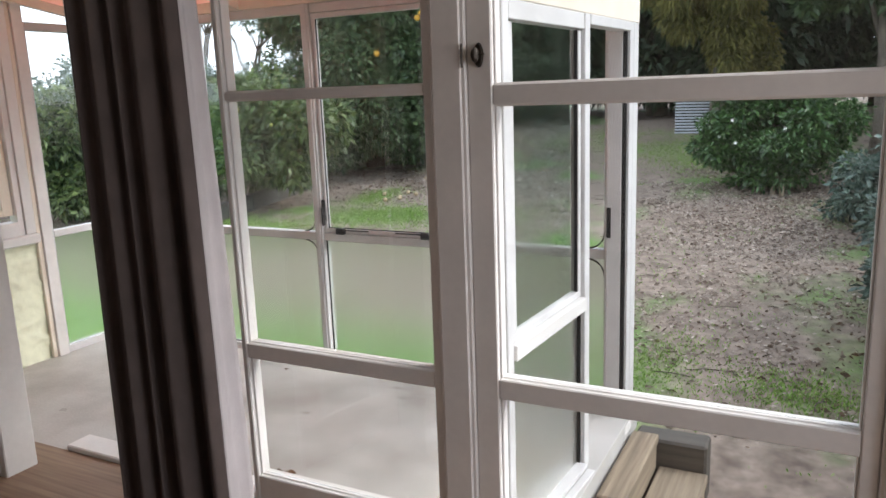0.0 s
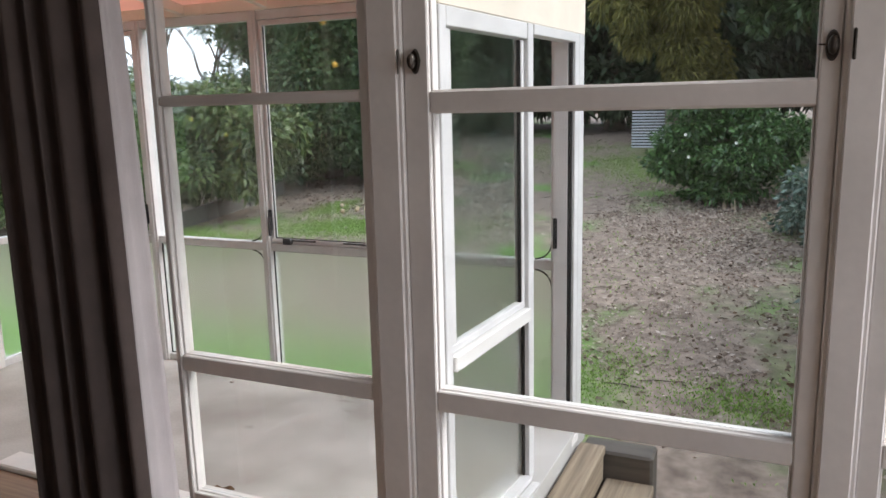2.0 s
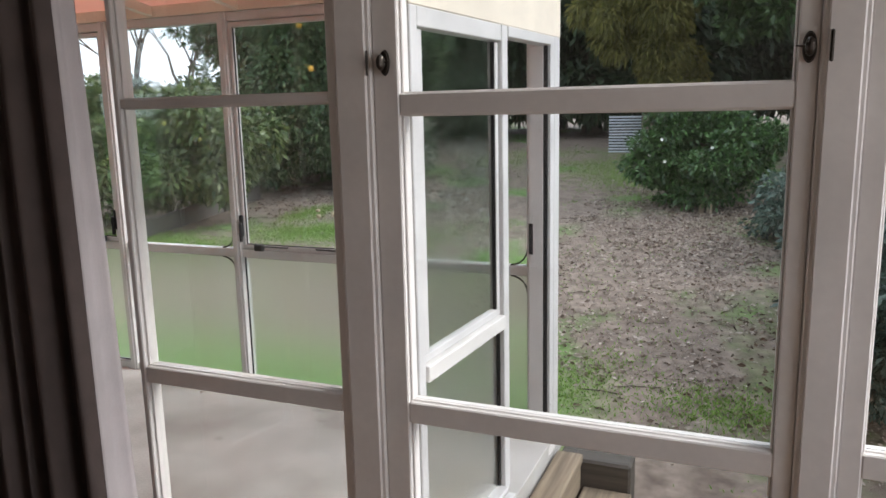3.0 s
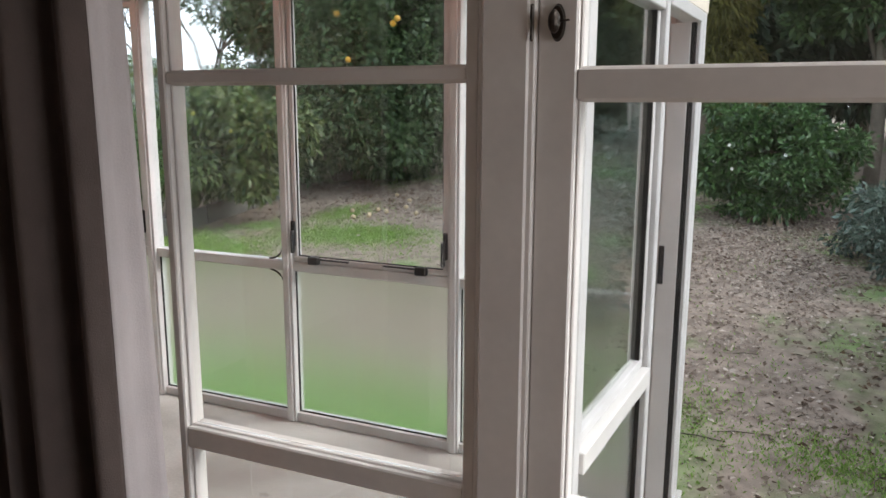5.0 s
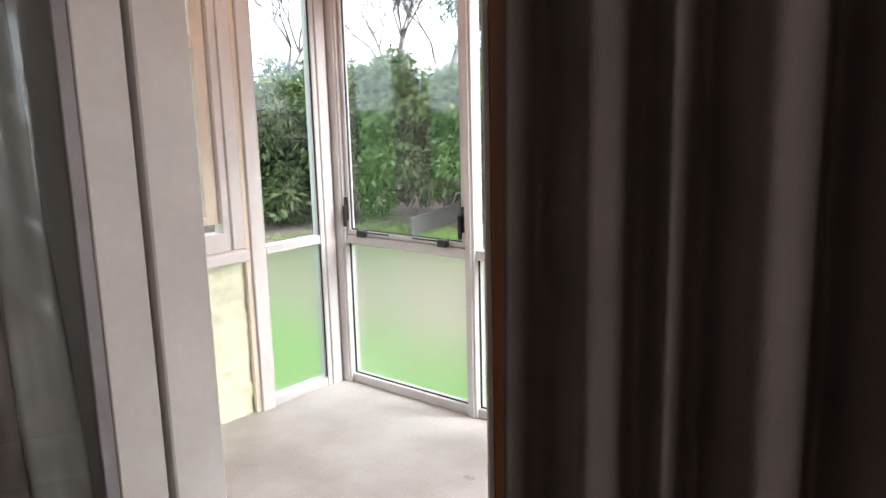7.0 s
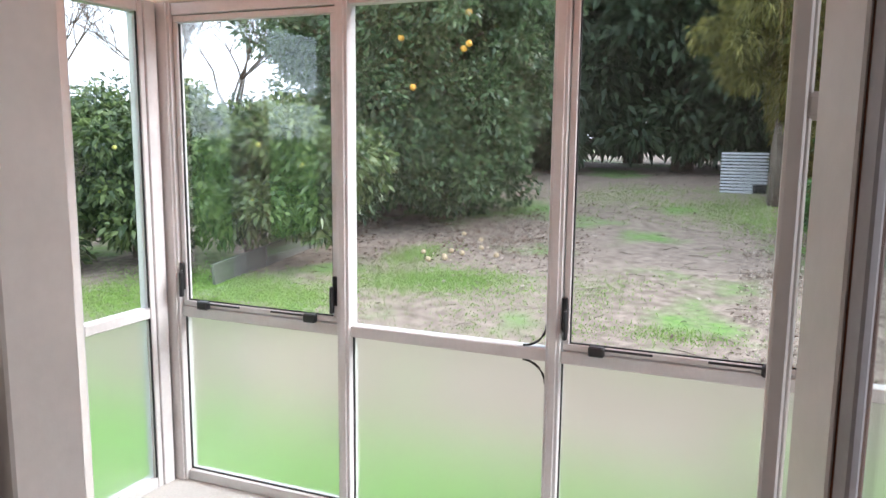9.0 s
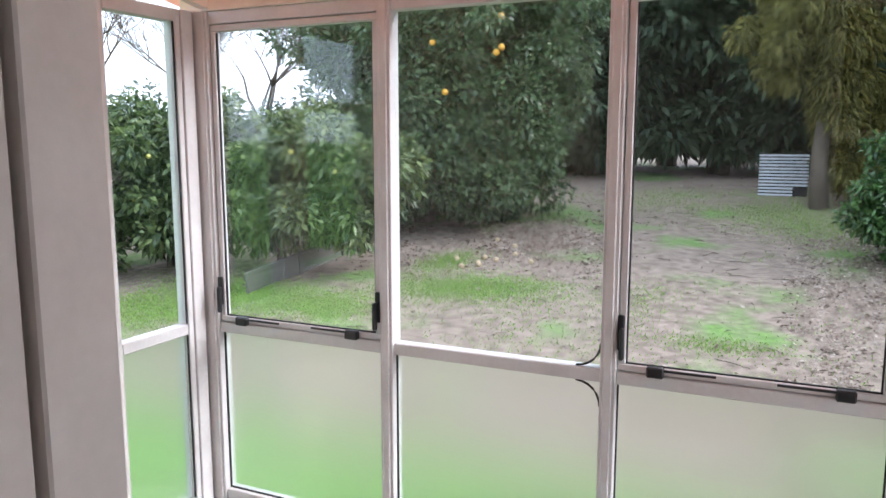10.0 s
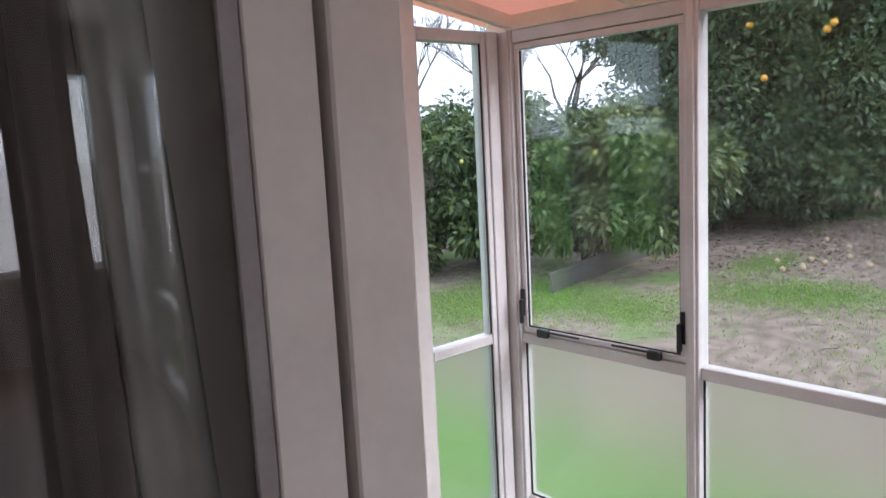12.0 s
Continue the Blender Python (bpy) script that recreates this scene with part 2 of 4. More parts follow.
def leaves(name, places, dirs, lengths, widths, material, parent=None, droop=0.0):
    """Many small folded leaves as one mesh: four corners, two triangles each side of the midrib."""
    n = len(places)
    d = dirs / np.linalg.norm(dirs, axis=1, keepdims=True)
    side = np.cross(d, np.random.normal(size=(n, 3)))
    side /= np.linalg.norm(side, axis=1, keepdims=True) + 1e-9
    up = np.cross(side, d)
    L, W = lengths[:, None], widths[:, None]
    v = np.empty((n, 4, 3))
    v[:, 0] = places
    v[:, 1] = places + d * L * 0.5 + side * W * 0.5 + up * W * 0.18
    v[:, 2] = places + d * L - np.array([0, 0, droop]) * L
    v[:, 3] = places + d * L * 0.5 - side * W * 0.5 + up * W * 0.18
    me = bpy.data.meshes.new(name)
    idx = np.arange(n) * 4
    tri = np.stack([idx, idx + 1, idx + 2, idx, idx + 2, idx + 3], 1).reshape(-1, 3)
    me.vertices.add(n * 4)
    me.vertices.foreach_set("co", v.ravel())
    me.loops.add(n * 6)
    me.loops.foreach_set("vertex_index", tri.ravel())
    me.polygons.add(n * 2)
    me.polygons.foreach_set("loop_start", np.arange(n * 2) * 3)
    me.update(calc_edges=True)
    me.materials.append(material)
    ob = new(name, me)
    if parent is not None:
        ob.parent = parent
    return ob


def ragged(clumps, seed):
    """Breaks each clump into smaller ones on and in it, for an uneven outline with gaps."""
    rng = random.Random(seed)
    out = []
    for x, y, z, rx, ry, rz in clumps:
        for _ in range(18):
            u = Vector((rng.gauss(0, 1), rng.gauss(0, 1), rng.gauss(0, 1))).normalized() * rng.uniform(0.35, 0.95)
            k = rng.uniform(0.22, 0.46)
            out.append((x + u.x * rx, y + u.y * ry, z + u.z * rz, rx * k, ry * k, rz * k * 0.9))
    return out


def crown_points(clumps, count, shell=0.3):
    """Leaf roots in ellipsoid clumps (x, y, z, rx, ry, rz), thicker near the clumps' skin, and outward directions."""
    c = np.array(clumps, float)
    w = (c[:, 3] * c[:, 4] * c[:, 5]) ** (2 / 3)
    pick = np.random.choice(len(c), count, p=w / w.sum())
    u = np.random.normal(size=(count, 3))
    u /= np.linalg.norm(u, axis=1, keepdims=True)
    r = np.random.uniform(shell, 1.08, count) ** 0.7
    rough = 1 + 0.16 * np.sin(5 * u[:, 0] + 9 * u[:, 2] + pick) * np.cos(7 * u[:, 1] + pick)
    p = c[pick, :3] + u * c[pick, 3:] * (r * rough)[:, None]
    d = u + np.random.normal(scale=0.6, size=(count, 3)) + np.array([0, 0, -0.25])
    return p, d


def ground_z(x, y):
    return -0.42 + 0.095 * max(0.0, min(y, 14.0)) + 0.02 * max(0.0, min(y, 40.0) - 14.0)


def tree(name, label, category, x, y, clumps, count, leaf, size, trunk_r, height, limbs=7, lean=(0, 0), droop=0.1, shell=0.3, slim=0.42):
    """Trunk with tapered limbs that reach into the clumps, and a crown of many leaves. Clumps are relative to the foot."""
    z = ground_z(x, y)
    t = thing(name, label, category, at=(x, y, z))
    bm = bmesh.new()
    top = Vector((lean[0], lean[1], height))
    pts = [(0, 0, -0.15)] + [tuple(top * k / 4 + Vector((math.sin(k * 2.1 + x) * 0.04, math.cos(k * 1.7 + y) * 0.04, 0)) * height * 0.3) for k in range(1, 5)]
    tube(bm, pts, [trunk_r * (1.25, 1, 0.85, 0.7, 0.5)[i] for i in range(5)], 9)
    rng = random.Random(name + str(x))
    for k in range(limbs):
        c = clumps[k % len(clumps)]
        a = Vector(pts[2 + k % 3])
        b = Vector(c[:3]) + Vector((rng.uniform(-0.4, 0.4) * c[3], rng.uniform(-0.4, 0.4) * c[4], rng.uniform(-0.2, 0.3) * c[5]))
        mid = (a + b) / 2 + Vector((rng.uniform(-0.1, 0.1), rng.uniform(-0.1, 0.1), 0.08)) * (b - a).length
        tube(bm, [a, mid, b], [trunk_r * 0.5, trunk_r * 0.32, trunk_r * 0.1], 6)
    part("trunk", bm, M_BARK, t)
    p, d = crown_points(ragged(clumps, name + str(y)), count, shell)
    p[:, 2] = np.maximum(p[:, 2], 0.02 + np.random.uniform(0, 0.12, count))
    L = np.random.uniform(0.7, 1.3, count) * size
    ob = leaves("crown", p, d, L, L * slim, leaf, t, droop)
    return t


# ---- ground and garden floor ----
def ground_sheet():
    bm = bmesh.new()
    xs = sorted(set([-400, -120, -50] + [round(-30 + 0.75 * i, 3) for i in range(81)] + [50, 120, 400]))
    ys = sorted(set([-400, -120, -50, -30, -15, -8, -4] + [round(-2 + 0.5 * i, 3) for i in range(65)] + [34, 40, 60, 120, 400]))
    grid = [[bm.verts.new((x, y, ground_z(x, y) - (0.14 if -2 < x < 3.3 and -6 < y < -0.2 or y < -1.9 else 0)
                           + 0.03 * noise.noise((x * 0.7, y * 0.7, 0)) * (1 if y > 0.6 else 0))) for x in xs] for y in ys]
    for a, b in zip(grid, grid[1:]):
        for k in range(len(xs) - 1):
            f = bm.faces.new((a[k], a[k + 1], b[k + 1], b[k]))
            f.smooth = True
    m = bpy.data.materials.new("garden_soil_and_grass")
    m.use_nodes = True
    n, l = m.node_tree.nodes, m.node_tree.links
    b = n["Principled BSDF"]
    b.inputs["Roughness"].default_value = 0.95
    tc = n.new("ShaderNodeTexCoord")

    def noise_ramp(scale, detail, p0, c0, p1, c1):
        t, r = n.new("ShaderNodeTexNoise"), n.new("ShaderNodeValToRGB")
        t.inputs["Scale"].default_value, t.inputs["Detail"].default_value = scale, detail
        l.new(tc.outputs["Object"], t.inputs["Vector"])
        r.color_ramp.elements[0].position, r.color_ramp.elements[0].color = p0, (*c0, 1)
        r.color_ramp.elements[1].position, r.color_ramp.elements[1].color = p1, (*c1, 1)
        l.new(t.outputs["Fac"], r.inputs["Fac"])
        return r.outputs["Color"], t.outputs["Fac"]

    def mix(f, a, c):
        x = n.new("ShaderNodeMix")
        x.data_type = "RGBA"
        l.new(f, x.inputs[0])
        l.new(a, x.inputs[6])
        l.new(c, x.inputs[7])
        return x.outputs[2]

    soil, _ = noise_ramp(9, 8, 0.3, (0.13, 0.095, 0.073), 0.7, (0.32, 0.25, 0.2))
    grass, _ = noise_ramp(14, 6, 0.3, (0.07, 0.16, 0.025), 0.7, (0.15, 0.32, 0.05))
    patch, _ = noise_ramp(0.75, 6, 0.54, (0, 0, 0), 0.66, (0.75, 0.75, 0.75))
    # a grassy strip close to the sunroom, bare soil further off
    sep = n.new("ShaderNodeSeparateXYZ")
    l.new(tc.outputs["Object"], sep.inputs[0])
    strip = n.new("ShaderNodeMapRange")
    strip.inputs["From Min"].default_value, strip.inputs["From Max"].default_value = 1.9, 0.9
    l.new(sep.outputs["Y"], strip.inputs["Value"])
    mx = n.new("ShaderNodeMath")
    mx.operation = "MAXIMUM"
    side = n.new("ShaderNodeMapRange")
    side.inputs["From Min"].default_value, side.inputs["From Max"].default_value = 3.7, 3.2
    l.new(sep.outputs["X"], side.inputs["Value"])
    both = n.new("ShaderNodeMath")
    both.operation = "MULTIPLY"
    l.new(strip.outputs["Result"], both.inputs[0])
    l.new(side.outputs["Result"], both.inputs[1])
    l.new(both.outputs[0], mx.inputs[0])
    l.new(patch, mx.inputs[1])
    l.new(mix(mx.outputs[0], soil, grass), b.inputs["Base Color"])
    rel = n.new("ShaderNodeTexNoise")
    rel.inputs["Scale"].default_value, rel.inputs["Detail"].default_value = 16, 8
    l.new(tc.outputs["Object"], rel.inputs["Vector"])
    bp = n.new("ShaderNodeBump")
    bp.inputs["Strength"].default_value, bp.inputs["Distance"].default_value = 0.32, 0.02
    l.new(rel.outputs["Fac"], bp.inputs["Height"])
    l.new(bp.outputs["Normal"], b.inputs["Normal"])
    return tagged(part("ground", bm, m), "bare brown garden soil with patches of thin grass", "ground", kind="structure")


ground_sheet()

# ---- sunroom ----
XE = 3.54                      # outer face line of the end wall with the garden door
MULL = (0.848, 1.703, 2.57, 3.43)
YI = -1.46                     # room-side face of the glazed wall

tagged(part("floor", boxes((-0.16, XE + 0.02, -2.0, 0.07, -0.12, 0.0)), M_CONC), "bare grey concrete sunroom floor with stains", "floor", kind="structure")
tagged(part("house_base", boxes((0.75, 7.1, -6.6, -1.44, -0.65, -0.121), bevel=0), M_CONC), "plain concrete base of the house", "base", kind="structure")
tagged(part("foundation", boxes((-0.18, XE - 0.02, -1.439, 0.05, -0.6, -0.121)), M_CONC), "concrete footing under the sunroom", "footing", kind="structure")


def latch(parent, x, y, z, side):
    """Black cam handle on a stile: backplate, pivot and lever."""
    h = part("handle", boxes((x - 0.011, x + 0.011, y - 0.012, y, z - 0.06, z + 0.06)), M_BLACK, parent, "black plastic casement handle")
    part("lever", boxes((x - 0.008 + side * 0.006, x + 0.008 + side * 0.006, y - 0.034, y - 0.012, z - 0.09, z + 0.02), bevel=0.005), M_BLACK, h)
    return h


def stay(parent, x, y, z, side):
    s = part("stay", boxes((x - 0.028, x + 0.028, y - 0.03, y, z - 0.014, z + 0.022), bevel=0.005), M_BLACK, parent, "black window stay")
    part("arm", boxes((min(x, x + side * 0.19), max(x, x + side * 0.19), y - 0.02, y - 0.012, z + 0.008, z + 0.016), bevel=0.001), M_BLACK, s)
    return s


def window_bay(name, x0, x1, casement, gasket=None):
    """A bay of the outer wall between two mullion centres: frosted pane below, clear pane or casement above."""
    w = thing(name, "white aluminium window bay with frosted lower pane" + (" and shut casement" if casement else ""), "window", "structure")
    a, b = x0 + 0.027, x1 - 0.027
    part("window_sill", boxes((a, b, 0.0, 0.06, 0.0, 0.045)), M_ALU, w)
    part("mid_rail", boxes((a, b, 0.0, 0.06, 0.762, 0.808)), M_ALU, w)
    part("head_rail", boxes((a, b, 0.0, 0.06, 2.05, 2.10)), M_ALU, w)
    pane("frosted_pane", a - 0.005, b + 0.005, 0.03, 0.035, 0.04, 0.767, M_FROST, w)
    part("gasket", boxes((a, b, 0.02, 0.028, 0.045, 0.050), (a, b, 0.02, 0.028, 0.757, 0.762), (a, a + 0.005, 0.02, 0.028, 0.045, 0.762), (b - 0.005, b, 0.02, 0.028, 0.045, 0.762), bevel=0), M_RUBBER, w)
    if casement:
        s = part("sash", boxes((a + 0.004, b - 0.004, 0.004, 0.04, 0.812, 0.836), (a + 0.004, b - 0.004, 0.004, 0.04, 2.02, 2.046),
                               (a + 0.004, a + 0.028, 0.004, 0.04, 0.836, 2.02), (b - 0.028, b - 0.004, 0.004, 0.04, 0.836, 2.02)), M_ALU, w)
        part("gasket", boxes((a + 0.028, b - 0.028, 0.012, 0.02, 0.836, 0.841), (a + 0.028, a + 0.033, 0.012, 0.02, 0.841, 2.015), (b - 0.033, b - 0.028, 0.012, 0.02, 0.841, 2.015), bevel=0), M_RUBBER, w)
        pane("pane", a + 0.024, b - 0.024, 0.02, 0.024, 0.832, 2.024, M_FOGGY, w)
        latch(w, a + 0.012, 0.002, 0.945, 1)
        latch(w, b - 0.012, 0.002, 0.945, -1)
        stay(w, a + 0.13, 0.0, 0.822, 1)
        stay(w, b - 0.125, 0.0, 0.822, -1)
    else:
        pane("pane", a - 0.005, b + 0.005, 0.02, 0.024, 0.80, 2.055, M_FOGGY, w)
    if gasket:
        for zz, sg in ((0.812, 1), (0.758, -1)):
            bm = bmesh.new()
            pts = [(b - 0.088 + 0.085 * math.sin(q), 0.012, zz + sg * 0.085 * (1 - math.cos(q))) for q in [k * math.pi / 12 for k in range(7)]]
            tube(bm, pts, [0.0045] * 7, 6)
            part("loose_gasket", bm, M_RUBBER, w, "black rubber gasket curling off the frame")
    return w


def mullion(x, wide=0.054):
    bm = boxes((x - wide / 2, x + wide / 2, -0.012, 0.06, 0.0, 2.10), (x - wide / 2 + 0.012, x + wide / 2 - 0.012, -0.02, -0.011, 0.0, 2.10))
    return tagged(part("window_post", bm, M_ALU), "white aluminium window post", "post", kind="structure")


window_bay("window_1", 0.0, MULL[0], True)
window_bay("window_2", MULL[0], MULL[1], False, True)
window_bay("window_3", MULL[1], MULL[2], True)
window_bay("window_4", MULL[2], MULL[3], False, True)
for x in MULL:
    mullion(x)
mullion(-0.012, 0.078)
tagged(part("corner_post", boxes((-0.1, -0.052, -0.03, 0.06, 0, 2.1), (XE - 0.085, XE, -0.03, 0.06, -0.05, 2.1)), M_ALU), "white aluminium corner posts", "post", kind="structure")

# return at the closed end: narrow glazed bay, post, rendered dwarf wall with a timber window
XW = -0.055                    # room-side line of the return
r = thing("window_5", "narrow white window bay with frosted lower pane", "window", "structure")
part("window_sill", boxes((XW - 0.04, XW + 0.02, -0.489, -0.125, 0.0, 0.045)), M_ALU, r)
part("mid_rail", boxes((XW - 0.04, XW + 0.02, -0.47, -0.125, 0.772, 0.815)), M_ALU, r)
part("head_rail", boxes((XW - 0.04, XW + 0.02, -0.47, -0.125, 2.05, 2.10)), M_ALU, r)
part("jamb", boxes((XW - 0.04, XW + 0.02, -0.489, -0.471, 0.045, 2.10)), M_ALU, r)
part("jamb", boxes((XW - 0.04, XW + 0.022, -0.124, -0.095, 0.0, 2.10), (XW - 0.04, XW + 0.03, -0.094, -0.031, 0.0, 2.10)), M_ALU, r)
part("gasket", boxes((XW + 0.012, XW + 0.018, -0.131, -0.125, 0.05, 0.77), (XW + 0.012, XW + 0.018, -0.131, -0.125, 0.82, 2.05), bevel=0), M_RUBBER, r)
pane("frosted_pane", XW - 0.012, XW - 0.008, -0.475, -0.12, 0.04, 0.777, M_FROST, r)
pane("pane", XW - 0.012, XW - 0.008, -0.475, -0.12, 0.81, 2.055, M_CLEAR, r)
tagged(part("end_post", boxes((XW - 0.05, XW + 0.035, -0.56, -0.49, 0.0, 2.35)), M_WHITE), "white painted timber post", "post", kind="structure")
tagged(part("cover_strip", boxes((XW - 0.05, XW + 0.02, -0.590, -0.561, 0.0, 2.35)), M_CREAM), "cream painted timber cover strip", "trim", kind="structure")
wl_bm = boxes((XW - 0.10, XW, -1.50, -0.591, 0.0, 0.763), bevel=0)
bmesh.ops.subdivide_edges(wl_bm, edges=wl_bm.edges[:], cuts=56, use_grid_fill=True)
for v in wl_bm.verts:
    if v.co.x > XW - 0.001:
        c = noise.noise((v.co.y * 7, v.co.z * 11, 3.0)) + 0.5 * noise.noise((v.co.y * 19, v.co.z * 26, 5.0))
        ridge = max(0.0, 1 - 9 * abs(noise.noise((v.co.y * 5, v.co.z * 9, 8.0)))) * (noise.noise((v.co.y * 3, v.co.z * 4, 1.0)) > 0)
        v.co.x += -0.006 + 0.010 * max(-0.4, min(0.35, c * 2)) + 0.007 * ridge
for f in wl_bm.faces:
    f.smooth = True
tagged(part("wall_west", wl_bm, M_STUCCO), "pale lime rendered low wall with rough trowelled patches", "wall", kind="structure")
tw = thing("window_6", "cream timber window ajar above a white sill", "window", "structure")
part("window_sill", boxes((XW - 0.12, XW + 0.055, -1.50, -0.585, 0.764, 0.822), bevel=0.008), M_WHITE, tw)
part("window_frame", boxes((XW - 0.06, XW + 0.025, -0.655, -0.591, 0.823, 2.35), (XW - 0.06, XW + 0.012, -0.695, -0.656, 0.823, 2.35), (XW - 0.06, XW + 0.02, -1.50, -1.47, 0.823, 2.35), (XW - 0.06, XW + 0.02, -1.47, -0.695, 2.2, 2.35), (XW - 0.06, XW + 0.03, -1.47, -0.695, 0.823, 0.91)), M_WHITE, tw)
part("sash", boxes((XW - 0.07, XW - 0.012, -0.765, -0.70, 0.95, 2.19), (XW - 0.07, XW - 0.012, -1.465, -1.40, 0.95, 2.19), (XW - 0.07, XW - 0.012, -1.40, -0.765, 1.73, 1.79), (XW - 0.07, XW - 0.012, -1.40, -0.765, 2.12, 2.19), (XW - 0.07, XW - 0.012, -1.40, -0.765, 0.95, 0.99)), M_CREAM, tw)
pane("pane", XW - 0.042, XW - 0.038, -1.41, -0.755, 0.985, 1.735, M_CLEAR, tw)
pane("pane", XW - 0.042, XW - 0.038, -1.41, -0.755, 1.785, 2.125, M_CLEAR, tw)

# roof of salmon sheet on rafters, rising to the house
rf = boxes((-0.2, XE + 0.1, -1.42, 0.12, 2.16, 2.175), bevel=0)
for v in rf.verts:
    v.co.z += 0.16 * (-v.co.y)
tagged(part("ceiling", rf, M_PINK), "salmon pink sheet roof of the sunroom", "roof", kind="structure")
for x in (0.02, 0.62, 1.22, 1.80, 2.42, 3.02, 3.58):
    bm = boxes((x - 0.02, x + 0.02, -1.42, 0.05, 2.10, 2.155))
    for v in bm.verts:
        v.co.z += 0.16 * max(0.0, -v.co.y)
    tagged(part("rafter", bm, M_CREAM), "thin cream painted roof rafter", "rafter", kind="structure", group="sunroom rafters")
tagged(part("wall_plate", boxes((-0.11, XE, -0.01, 0.07, 2.101, 2.165)), M_CREAM), "cream painted top plate over the windows", "beam", kind="structure")

# end wall beside the garden door
YM = -0.67                     # far edge of the post between side window and doorway
ew = thing("window_7", "white aluminium side window with frosted lower pane", "window", "structure")
part("jamb", boxes((XE - 0.06, XE, -1.38, -1.335, -0.05, 1.87)), M_ALU, ew)
part("mullion", boxes((XE - 0.06, XE + 0.004, YM, YM + 0.045, -0.05, 1.87)), M_ALU, ew)
part("mid_rail", boxes((XE - 0.06, XE + 0.012, -1.335, YM, 0.70, 0.755)), M_WHITE, ew)
part("head_rail", boxes((XE - 0.06, XE, -1.335, YM, 1.81, 1.87)), M_ALU, ew)
part("window_sill", boxes((XE - 0.06, XE + 0.018, -1.335, YM, 0.001, 0.02), (XE + 0.021, XE + 0.055, -1.385, YM - 0.01, -0.16, 0.004)), M_ALU, ew)
part("sash", boxes((XE - 0.045, XE - 0.012, -1.33, YM - 0.005, 0.757, 0.785), (XE - 0.045, XE - 0.012, YM - 0.032, YM - 0.005, 0.785, 1.805), (XE - 0.045, XE - 0.012, -1.33, -1.285, 0.785, 1.805)), M_ALU, ew)
part("gasket", boxes((XE - 0.03, XE - 0.015, YM - 0.040, YM - 0.032, 0.785, 1.805), (XE - 0.03, XE - 0.015, YM - 0.008, YM, 0.0, 0.70), bevel=0), M_RUBBER, ew)
pane("pane", XE - 0.032, XE - 0.028, -1.29, YM - 0.028, 0.78, 1.815, M_MIST, ew)
pane("frosted_pane", XE - 0.032, XE - 0.028, -1.33, YM, -0.01, 0.70, M_FROST, ew)
df = thing("door_1", "white framed garden doorway standing open", "doorway", "structure")
part("jamb", boxes((XE - 0.06, XE, YM + 0.046, YM + 0.065, -0.05, 1.87)), M_ALU, df)
part("jamb", boxes((XE - 0.07, XE, -0.085, -0.031, -0.05, 1.87), (XE - 0.10, XE - 0.03, -0.10, -0.086, -0.05, 1.83)), M_ALU, df)
part("seal", boxes((XE - 0.03, XE - 0.012, -0.098, -0.086, -0.02, 1.83), bevel=0), M_RUBBER, df, "black rubber door seal")
part("lintel", boxes((XE - 0.06, XE + 0.004, YM + 0.066, -0.086, 1.83, 1.87)), M_ALU, df)
part("strike_plate", boxes((XE - 0.098, XE - 0.078, -0.105, -0.1005, 0.89, 1.035), bevel=0.001), M_BLACK, df, "black strike plate")
part("threshold", boxes((XE - 0.06, XE + 0.03, YM, -0.086, -0.06, -0.012)), M_WHITE, df)
we = tagged(part("wall_east", boxes((XE - 0.08, XE, -1.38, 0.05, 1.871, 2.45)), M_CREAM), "cream boarded wall above the side window", "wall", kind="structure")
for ob in (ew, df, we):        # the end wall stands a little out of square
    ob.matrix_world = Matrix.Translation((XE, -0.03, 0)) @ pose(0, 0, 0, 0, 0, -3.6) @ Matrix.Translation((-XE, 0.03, 0))

# timber steps down to the garden
st = thing("garden_steps", "weathered timber steps with a dark end block", "steps")
for z, x0, x1 in ((-0.07, XE + 0.035, 3.70), (-0.245, 3.70, 3.93)):
    for a, b in ((x0, x1),):
        part("tread", boxes((a, b, -0.75, -0.08 + 0.02 * (z < -0.2), z - 0.045, z), bevel=0.006), M_STEP, st)
    part("riser", boxes((x1 - 0.035, x1 - 0.008, -0.74, -0.09, z - 0.175, z - 0.046), bevel=0.004), M_STEP, st)
part("block", boxes((XE + 0.03, 3.92, -0.055, 0.10, -0.5, -0.115), bevel=0.012), M_DARKWOOD, st, "dark damp timber end block")

# ---- glazed wall of the room ----
YO = YI + 0.075


def glazed_panel(name, label, x0, x1, rails, ztop, sl, sr):
    """Timber glazing between x0 and x1; rails: (z0, z1) from the bottom up."""
    g = thing(name, label, "window", "structure")
    part("stile", boxes((x0, x0 + sl, YI, YO, 0.0, ztop), bevel=0.004), M_WHITE, g)
    part("stile", boxes((x1 - sr, x1, YI, YO, 0.0, ztop), bevel=0.004), M_WHITE, g)
    z = None
    for z0, z1 in rails:
        part("rail", boxes((x0 + sl, x1 - sr, YI + 0.002, YO - 0.002, z0, z1), (x0 + sl, x1 - sr, YI + 0.018, YO - 0.018, z0 - 0.004, z1 + 0.004), bevel=0.004), M_WHITE, g)
        if z is not None:
            part("bead", boxes((x0 + sl, x0 + sl + 0.007, YI + 0.018, YO - 0.018, z, z0), (x1 - sr - 0.007, x1 - sr, YI + 0.018, YO - 0.018, z, z0)), M_WHITE, g)
            pane("pane", x0 + sl + 0.004, x1 - sr - 0.004, YI + 0.035, YI + 0.038, z + 0.004, z0 - 0.004, M_CLEAR, g)
        z = z1
    return g


